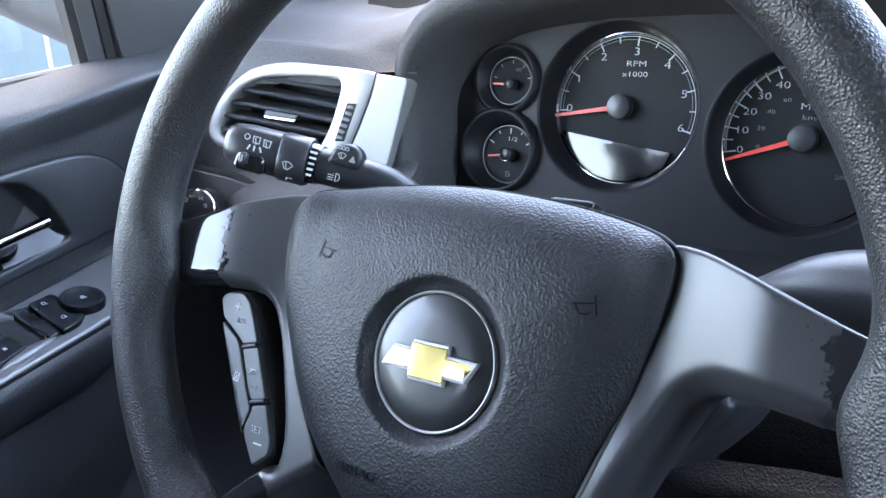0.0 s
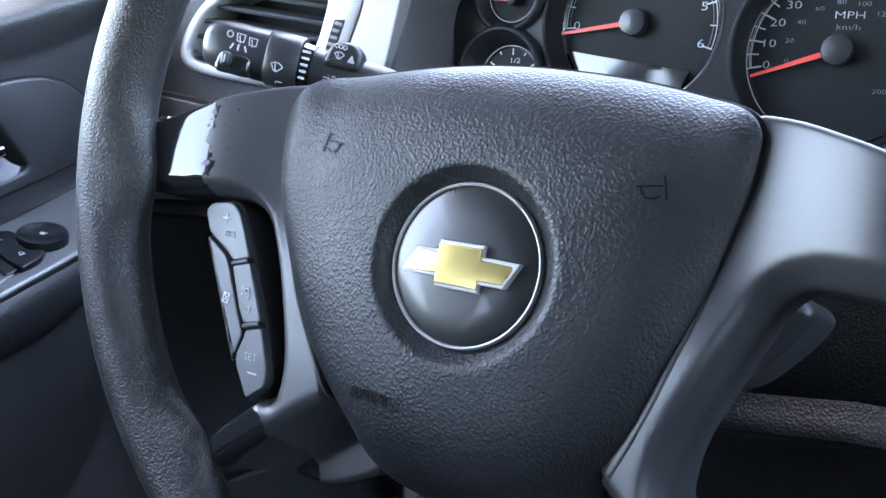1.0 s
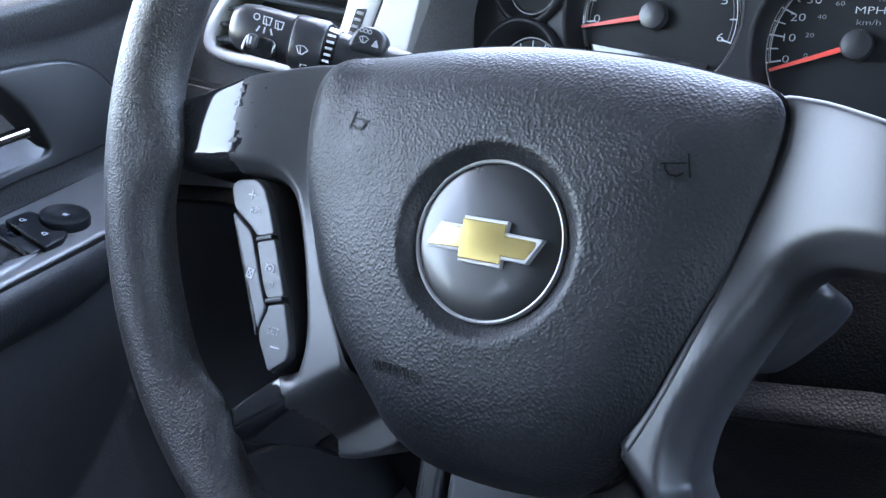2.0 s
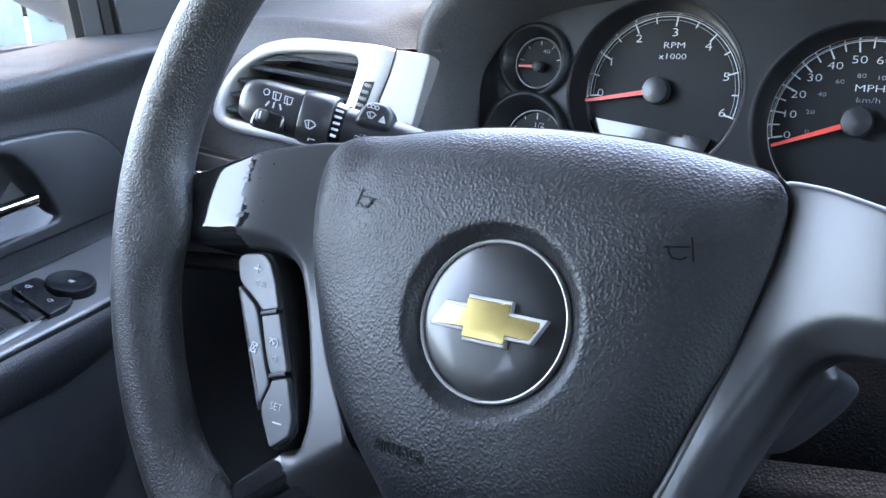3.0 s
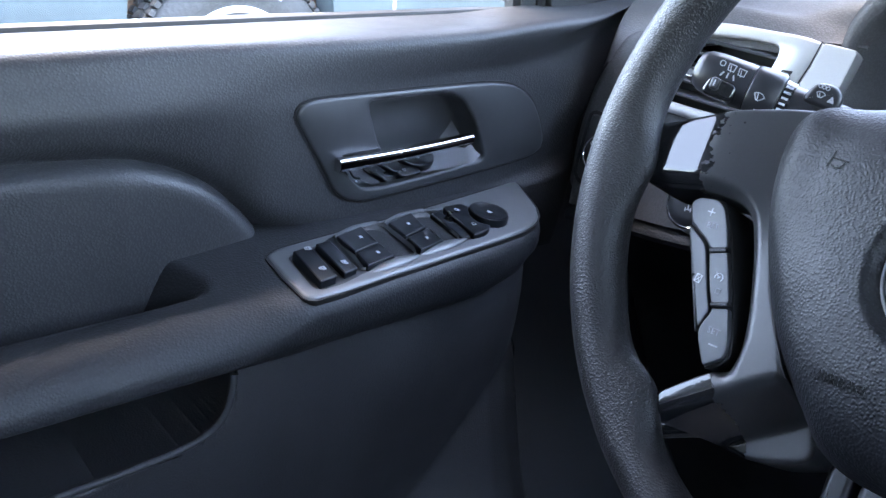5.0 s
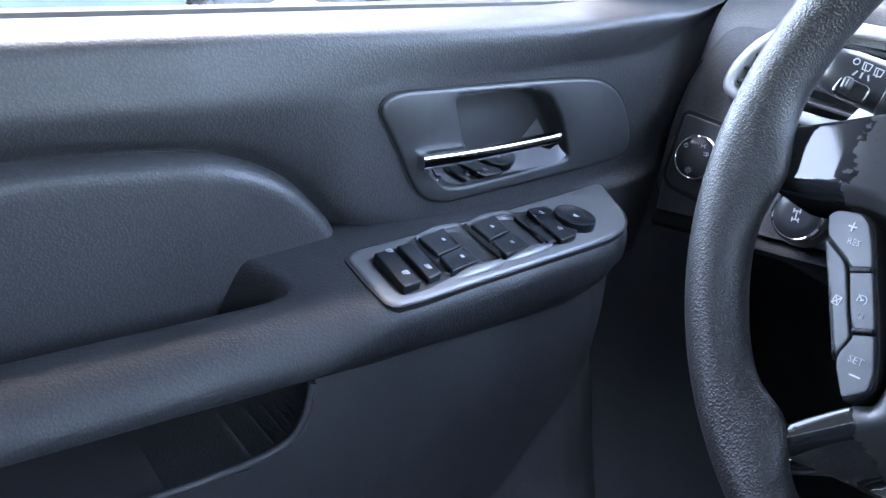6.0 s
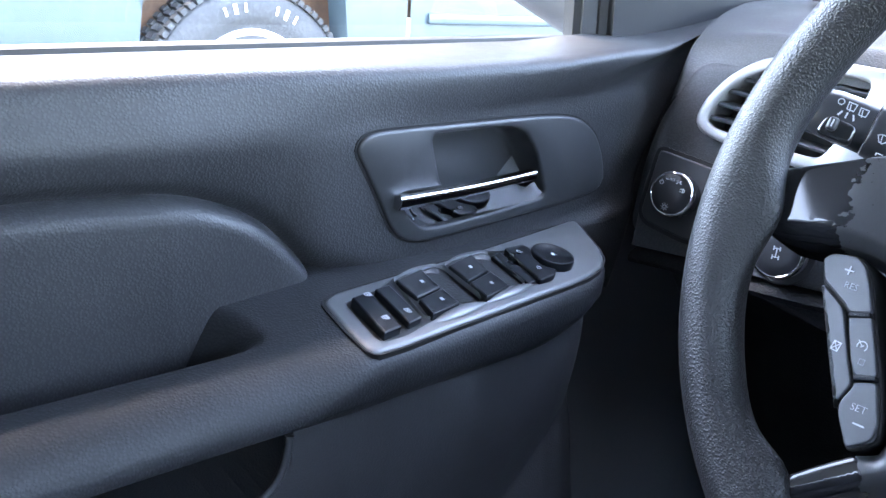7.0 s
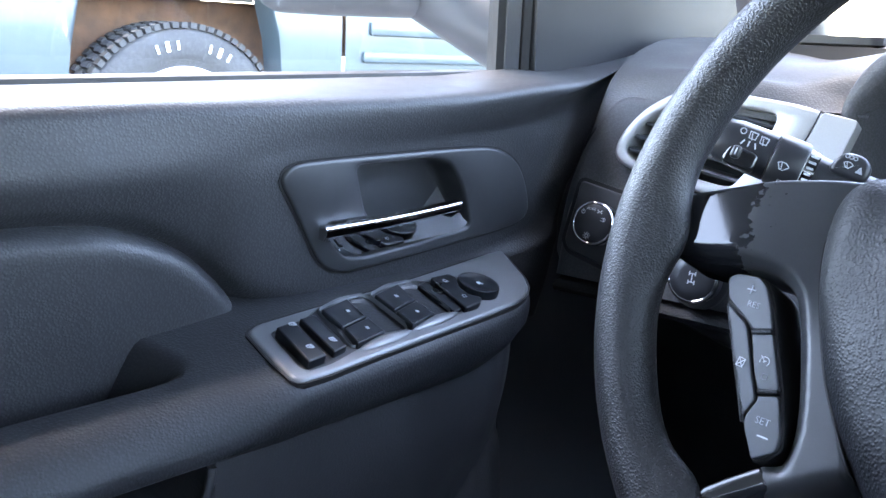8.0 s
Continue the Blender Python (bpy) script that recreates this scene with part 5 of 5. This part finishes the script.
plate = resample(round_poly(P((2, 1), (14, 6), (50, 7), (101, 8), (164, 10), (237, 14), (286, 17.5), (292, 14), (279, -8), (267, -29), (255, -41.5), (239, -50), (216, -55), (186, -56.5), (120, -57.6), (64, -58), (18, -59.2), (-3, -58), (-6.5, -53.5), (-4, -30)), .005, 4), 160)
bm = bmesh.new()
loft(bm, [[(p.x, p.y, z) for p in r] for r, z in ((inset(plate, -.0014), -.004), (inset(plate, -.0014), .0028), (plate, .0028))])
part("plate_joint", bm, GROOVE, panel)
bm = bmesh.new()
b = .0036
rings = [[(p.x, p.y, -.006) for p in plate]]
for s in range(8):
    a = s / 7 * math.pi / 2
    rings.append([(p.x, p.y, .0042 - .7 * b + .7 * b * math.sin(a)) for p in inset(plate, b * (1 - math.cos(a)))])
INSERT = resample(round_poly(P((14, -7), (34, -5), (52, -1), (64, 4), (86, 9), (109, 7), (114, 4), (137, 10), (161, 8), (174, 1), (184, 2), (197, 0), (199, -14), (188, -24), (192, -41), (176, -48.5), (153, -46), (130, -44), (106, -47), (78, -46), (50, -48), (26, -52.5), (8, -52), (5, -47)), .003), 130)
outer = loft(bm, rings)[-1]
inner = loft(bm, [[(p.x, p.y, z) for p in INSERT] for z in (.0042, -.006)])[0]
edges = [bm.edges.get((r[k - 1], r[k])) for r in (outer, inner) for k in range(len(r))]
bmesh.ops.triangle_fill(bm, edges=edges, use_beauty=True)
part("plate", bm, PEWTER, panel, "satin grey plate", smooth=60)
TOP = .0044


def rocker(name, pts, z1, tilt=0.0, mt=SWITCH, r=.0013, bevel=.0012, curve=0.0):
    """One switch cap; tilt leans it across the plate, curve hollows it."""
    pts = P(*pts)
    mid = (min(p[1] for p in pts) + max(p[1] for p in pts)) / 2
    half = (max(p[1] for p in pts) - min(p[1] for p in pts)) / 2

    def top(x, y):
        return z1 + tilt * (y - mid) + curve * ((y - mid) / half) ** 2

    out = ccw(round_poly(pts, r))
    bm = bmesh.new()
    rings = [[(p.x, p.y, TOP - .006) for p in out]]
    for a in (0, .5, 1.0, math.pi / 2):
        rings.append([(p.x, p.y, top(p.x, p.y) - bevel * (1 - math.sin(a))) for p in inset(out, bevel * (1 - math.cos(a)))])
    loft(bm, rings)
    fill_outline(bm, rings[-1], top, .003)
    bmesh.ops.remove_doubles(bm, verts=bm.verts[:], dist=1e-5)
    return part(name, bm, mt, panel, smooth=50)


def well(pts, r=.006):
    """A thin bright lip along the scoop round a pair of window switches."""
    ws = resample(round_poly(P(*pts), r), 80)
    bm = bmesh.new()
    loft(bm, [[(p.x, p.y, TOP - .0006) for p in inset(ws, -.0010)], [(p.x, p.y, TOP + .0012) for p in inset(ws, -.0004)], [(p.x, p.y, TOP - .001) for p in inset(ws, .0006)]])
    return part("scoop_rim", bm, PEWTER, panel, smooth=60)


def insert_height(x, y):
    """The black insert, hollowed beside each pair of window switches."""
    dip = sum(math.exp(-((x - a + .10 * (y + .02)) / .011) ** 2) for a in (.096, .149))
    return TOP - .0008 - .0060 * dip * ease(-.046, -.030, y) * ease(.008, -.006, y)


bm = bmesh.new()
rim = [(p.x, p.y, TOP - .0008) for p in INSERT]
fill_outline(bm, rim, insert_height, .003)
part("insert", bm, SMOOTH, panel, "glossy black insert under the switches", smooth=60)
rocker("lock_switch", [(15, -11), (31, -9.5), (23.5, -49), (8.5, -50)], .0100, .03)
rocker("window_lock_switch", [(39, -6), (52, -6), (44.5, -45.5), (31.5, -47.5)], .0082)
well([(62.3, 2.1), (87.3, 7.9), (107.8, 5.9), (110.5, -.5), (105.5, -41), (100, -45.5), (80, -42.5), (59.4, -44.6), (50, -44)])
rocker("window_switch", [(61, -2.7), (88, 1.1), (86.5, -20.9), (60.5, -24.7)], .0066, .10, curve=.0008)
rocker("window_switch", [(60, -26.5), (86, -22.7), (82, -43), (52.5, -46.8)], .0070, -.07, curve=.0006)
well([(112.7, 3.2), (137.4, 8.9), (160.3, 6.8), (163.3, .3), (154, -40), (149, -42.5), (138, -39.8), (122, -40.3), (107.6, -43.6)])
rocker("window_switch", [(112.5, -2.2), (141.5, 2.4), (138.7, -18.4), (112.3, -23.2)], .0066, .10, curve=.0008)
rocker("window_switch", [(111.8, -25), (138.3, -20.2), (134.6, -42), (104.6, -47)], .0070, -.07, curve=.0006)


def scoop_bulge(a0, a1, b0):
    """The bright thumb scoop that swells out of the plate's edge beside a pair of switches."""
    bm = bmesh.new()
    rings = []
    for i in range(25):
        f = i / 24
        w = math.sin(math.pi * f) ** .75
        a, mid = a0 + (a1 - a0) * f, b0 + 2.5 * (f - .5)
        rings.append([(a / 1000, (mid + (5.2 * w + .2) * math.cos(c)) / 1000, TOP - .0006 + .0030 * w * math.sin(c)) for c in (math.pi * k / 12 for k in range(13))])
    loft(bm, rings, closed=False)
    return part("scoop_bulge", bm, PEWTER, panel, smooth=80)


scoop_bulge(52, 106, -47.5)
scoop_bulge(104, 160, -45.2)
rocker("mirror_fold_switch", [(160, -2), (171.5, 0), (167.4, -43.5), (154, -44)], .0058, curve=-.0006)
rocker("mirror_select_switch", [(174, -1.3), (195.5, -2.5), (196, -11), (186, -21), (183.5, -33), (190.5, -41), (182, -46.4), (163, -47.5)], .0084, .02, r=.003)
part("mirror_knob", lathe([(.0172, .002), (.0172, .0090), (.0164, .0108), (.0150, .0112), (.0138, .0104), (.006, .0098), (0, .0096)], 48, at=(.2035, -.0262)), SWITCH, panel, smooth=50)


def pmark(bm, x, y, z, mt=INK):
    part("marking", bm, mt, panel, m=at(x / 1000, y / 1000, z, 80), smooth=0)


lock = [[(-.0018, -.0018), (.0018, -.0018), (.0018, .0008), (-.0018, .0008), (-.0018, -.0018)], [(-.001, .0008), (-.001, .0024), (.001, .0024), (.001, .0008)], [(-.0014, -.0005), (.0014, -.0005)], [(-.0014, -.0012), (.0014, -.0012)]]
pmark(strokes(lock, .0007), 26.0, -13.5, .0112)
pmark(strokes(lock, .0007), 20.0, -37.5, .0099)
pmark(strokes([[(-.0022, -.0016), (.0022, -.0016), (.0022, .0016), (-.0008, .0016), (-.0022, 0), (-.0022, -.0016)], [(-.0012, -.0006), (.0012, -.0006)], [(-.0006, .0004), (.0012, .0004)]], .0007), 40.5, -36.0, .0084)
for x, y in ((76.0, -12.3), (72.5, -35.0), (125.5, -11.5), (123.0, -34.5)):
    pmark(strokes([[(-.0011, -.0008), (.0011, -.0008)], [(-.0011, 0), (.0011, 0)], [(-.0011, .0008), (.0011, .0008)]], .0008), x, y, .0083)
ear = [[(-.0018, -.0012), (.0008, -.0012), (.0018, 0), (.0008, .0014), (-.0018, .0014), (-.0018, -.0012)], [(-.0018, -.0012), (-.0018, -.0022)]]
pmark(strokes(ear, .0005), 180.5, -10.7, .0093)
pmark(strokes([[(x, -y) for x, y in l] for l in ear], .0005), 176.5, -34, .0086)
pmark(strokes(ear + [[(-.0006, -.0004), (.0004, -.0004)], [(-.0006, .0004), (.0004, .0004)]], .0006), 204, -26, .0100)

# ---- the rest of the cabin, closed round the camera ----
def plain(name, bm, material, label, category):
    return solo(name, bm, material, label, category, kind="structure")


plain("floor", soft_box(-.50, 1.22, -2.60, 1.0, .50, .56, .01), CARPET, "black carpeted cabin floor", "floor")
# unseen; stretched past the window and forward to keep sun off door and wheel
plain("ceiling", soft_box(-.600, 1.28, -2.64, .31, 1.76, 1.80, .01), HEADLINER, "pale grey cloth headliner", "ceiling")
plain("wall_rear", soft_box(-.52, 1.24, -2.62, -2.56, .5, 1.30, .01), LOWER, "dark rear cabin wall under the back window", "wall")
# unseen helper: keeps rear light off the wheel, leaves a band above open
plain("partition", soft_box(-.46, 1.20, -1.06, -1.00, .56, 1.50, .03), SHADE_VINYL, "unseen dark partition added to block light from the rear", "partition")
# unseen; raised above the driver's window line to cut light from the right
plain("wall_right", soft_box(1.20, 1.26, -2.60, 1.0, .5, 1.40, .01), DOORVINYL, "dark passenger side wall under the windows", "wall")
plain("wall_left", soft_box(-.56, -.50, -2.60, -.85, .5, 1.27, .01), DOORVINYL, "dark wall behind the driver's door", "wall")
plain("wall_front", soft_box(-.50, 1.22, .55, .60, .5, 1.28, .01), LOWER, "dark bulkhead below the dashboard", "wall")
plain("kick_panel", soft_box(-.475, -.455, .08, .60, .50, 1.26, .006), LOWER, "dark kick panel ahead of the door", "panel")
# unseen pillars; the middle pair is widened to block light from behind
for x0, x1, y0, y1 in ((-.54, -.46, -1.02, -.66), (1.18, 1.26, -1.02, -.66), (-.54, -.46, -2.62, -2.2), (1.18, 1.26, -2.62, -2.2)):
    plain("pillar", soft_box(x0, x1, y0, y1, 1.25, 1.78, .02), HEADLINER, "pale cabin pillar between the windows", "pillar")
bm = bmesh.new()
tube(bm, [(1.22, .74, 1.27), (1.19, .56, 1.5), (1.15, .30, 1.78)], .055, 16)
plain("pillar", bm, PLASTIC, "dark windscreen pillar on the passenger side", "pillar")
bm = bmesh.new()
tube(bm, [(-.500, .74, 1.26), (-.47, .57, 1.46), (-.45, .30, 1.78)], .055, 16)
plain("pillar", bm, PLASTIC, "dark windscreen pillar on the driver's side", "pillar")
bm = bmesh.new()
loft(bm, [[(-.50, .99, 1.28), (.36, 1.06, 1.28), (1.22, .99, 1.28)], [(-.44, .31, 1.772), (.36, .32, 1.776), (1.16, .31, 1.772)]], closed=False)
ws = plain("windscreen", bm, GLASS, "clear windscreen glass", "windscreen")
ws.visible_shadow = False
bm = bmesh.new()
loft(bm, [[(x, y, z) for x in (-.62, -.3, .36, 1.0, 1.34)] for y, z in ((.96, 1.27), (1.1, 1.25), (1.6, 1.20), (2.1, 1.10), (2.25, .9), (2.25, .6))], closed=False)
plain("bonnet", bm, mat("bonnet_paint", (0.60, 0.60, 0.61), 0.25, 0.2, mottle=0.05, coat=0.6), "pale painted bonnet ahead of the windscreen", "bonnet")

# ---- outside ----
GROUND = .365
bm = bmesh.new()
loft(bm, [[(x, y, GROUND) for x in (-400, -40, -8, 8, 40, 400)] for y in (-400, -40, -8, 8, 40, 400)], closed=False)
plain("ground", bm, ASPHALT, "grey asphalt parking ground", "ground")

TR = Matrix.Translation((-3.36, 0, 0))
truck = thing("pickup_truck", TR, "blue-green pickup truck parked beside the car", "truck")


def side_panel(y0, y1, z0, z1, arch=None, bulge=.03):
    """A body side at x = 0 that faces +x, with a rounded square wheel arch cut from below."""
    bm = bmesh.new()
    ny = 80
    cols = []
    for i in range(ny + 1):
        y = y0 + (y1 - y0) * i / ny
        lo = z0
        if arch:
            ya, yb, zt = arch
            f = min(max((y - ya) / (yb - ya), 0), 1)
            if 0 < f < 1:
                lo = max(z0, z0 + (zt - z0) * min(1.0, (1 - abs(2 * f - 1) ** 9)))
        cols.append([(bulge * math.sin(math.pi * min(max((z - .75) / 1.0, 0), 1)), y, z) for z in [lo + (z1 - lo) * k / 10 for k in range(11)]])
    loft(bm, cols, closed=False)
    if arch:
        lip = [c[0] for c in cols if c[0][2] > z0 + .01]
        loft(bm, [lip, [(x + .012, y, z + .018) for x, y, z in lip]], closed=False)
        loft(bm, [lip, [(x - .14, y, z) for x, y, z in lip]], closed=False)
    return bm


part("bed_side", side_panel(-1.35, 1.985, .78, 1.62, (.735, 1.70, 1.535)), TEAL, truck, smooth=60)
part("cab_side", side_panel(2.005, 4.25, .75, 1.62), TEAL, truck, smooth=60)
part("fender", side_panel(4.27, 5.6, .78, 1.45, (4.42, 5.28, 1.375)), TEAL, truck, smooth=60)
bm = bmesh.new()
loft(bm, [[(.0, y, 1.62) for y in (2.0, 4.25)], [(-.10, y, 2.1) for y in (2.1, 3.7)], [(-.2, y, 2.16) for y in (2.15, 3.6)], [(-1.6, y, 2.16) for y in (2.15, 3.6)], [(-1.8, y, 1.62) for y in (2.0, 4.25)]], closed=False)
part("cab_roof", bm, TEAL, truck, smooth=40)
bm = bmesh.new()
loft(bm, [[(-.012, y, 1.66) for y in (2.1, 3.9)], [(-.085, y, 2.06) for y in (2.18, 3.62)]], closed=False)
part("cab_window", bm, GLOSS, truck, "dark cab side window", m=Matrix.Translation((.006, 0, 0)))
part("inner_bed", soft_box(-1.75, -.16, -1.33, 1.95, 1.425, 1.58, .02), PLASTIC, truck, "dark underside of the bed")
part("frame_rail", soft_box(-.55, -.42, -1.3, 5.4, 1.17, 1.375, .015), RUST, truck, "rusty chassis rail")
part("inner_arch", soft_box(-.36, -.30, .6, 1.9, 1.0, 1.40, .02), RUST, truck, "rusty inner wheel arch")
part("tailgate", soft_box(-1.75, -.02, -1.38, -1.33, .8, 1.6, .02), TEAL, truck)
part("front_grille", soft_box(-1.75, -.02, 5.55, 5.62, .8, 1.4, .02), CHROME, truck)
part("hood", soft_box(-1.75, -.02, 4.2, 5.58, 1.40, 1.47, .03), TEAL, truck)
bm = slab(round_poly([(.60, .80), (.70, .80), (.70, 1.235), (.635, 1.235)], .02), -.01, .02, .004)
part("mud_flap", bm, PLASTIC, truck, "grey mud flap", m=Matrix(((0, 0, 1, .0), (1, 0, 0, 0), (0, 1, 0, 0), (0, 0, 0, 1))))
part("bed_flange", soft_box(-.18, -.13, .60, 1.62, 1.400, 1.418, .004), PEWTER, truck, "bright lower flange of the bed")
part("door_moulding", soft_box(.03, .05, 2.10, 4.2, 1.16, 1.21, .008), TEAL, truck)
part("door_moulding", soft_box(.03, .048, 2.14, 3.2, 1.285, 1.345, .008), TEAL, truck)


def truck_wheel(y, x=-.03):
    w = part("wheel", lathe([(.05, -.10), (.285, -.10), (.294, -.02), (.278, .0), (.22, -.03), (.11, -.05), (.10, .0), (.06, .02), (0, .022)], 60), WHITEPAINT, truck, "white steel wheel",
             m=Matrix.Translation((x, y, GROUND + .475)) @ Matrix.Rotation(radians(90), 4, "Y"))
    t = part("tyre", lathe([(.285, -.24), (.31, -.27), (.40, -.272), (.438, -.25), (.448, -.20), (.450, -.13), (.448, -.06), (.440, -.02), (.420, .0), (.385, .012), (.34, .014), (.32, .008), (.292, -.01)], 96), RUBBER, w, "black tyre with raised white letters", smooth=50)
    bm = bmesh.new()
    for k in range(72):
        a = 2 * math.pi * k / 72
        for z, d, off in ((-.03, .050, 0), (-.13, .07, .5), (-.22, .05, 0)):
            aa = a + off * 2 * math.pi / 72
            c, s = math.cos(aa), math.sin(aa)
            q = []
            for r in (.440, .463):
                for dt, dz in ((-.013, -d / 2), (.013, -d / 2), (.013, d / 2), (-.013, d / 2)):
                    q.append(bm.verts.new((r * c - dt * s, r * s + dt * c, z + dz)))
            for f in ((4, 5, 6, 7), (0, 1, 5, 4), (1, 2, 6, 5), (2, 3, 7, 6), (3, 0, 4, 7)):
                bm.faces.new([q[i] for i in f])
    tagged(part("tread_blocks", bm, RUBBER, w, smooth=0), kind="stuff")
    # raised white bars for the lettering on the sidewall
    for k, (a0, n) in enumerate(((150, 3), (186, 3), (-30, 4), (10, 4))):
        for j in range(n):
            bm = bmesh.new()
            bar(bm, (-.013, 0), (.013, 0), .010 + .006 * (j % 2), 0, .003)
            a = radians(a0 + j * 7)
            part("letter_bar", bm, WHITEPAINT, w, m=Matrix.Translation((.372 * math.cos(a), .372 * math.sin(a), .0145)) @ Matrix.Rotation(a, 4, "Z"), smooth=0)
    return w


truck_wheel(1.255)
truck_wheel(4.85)
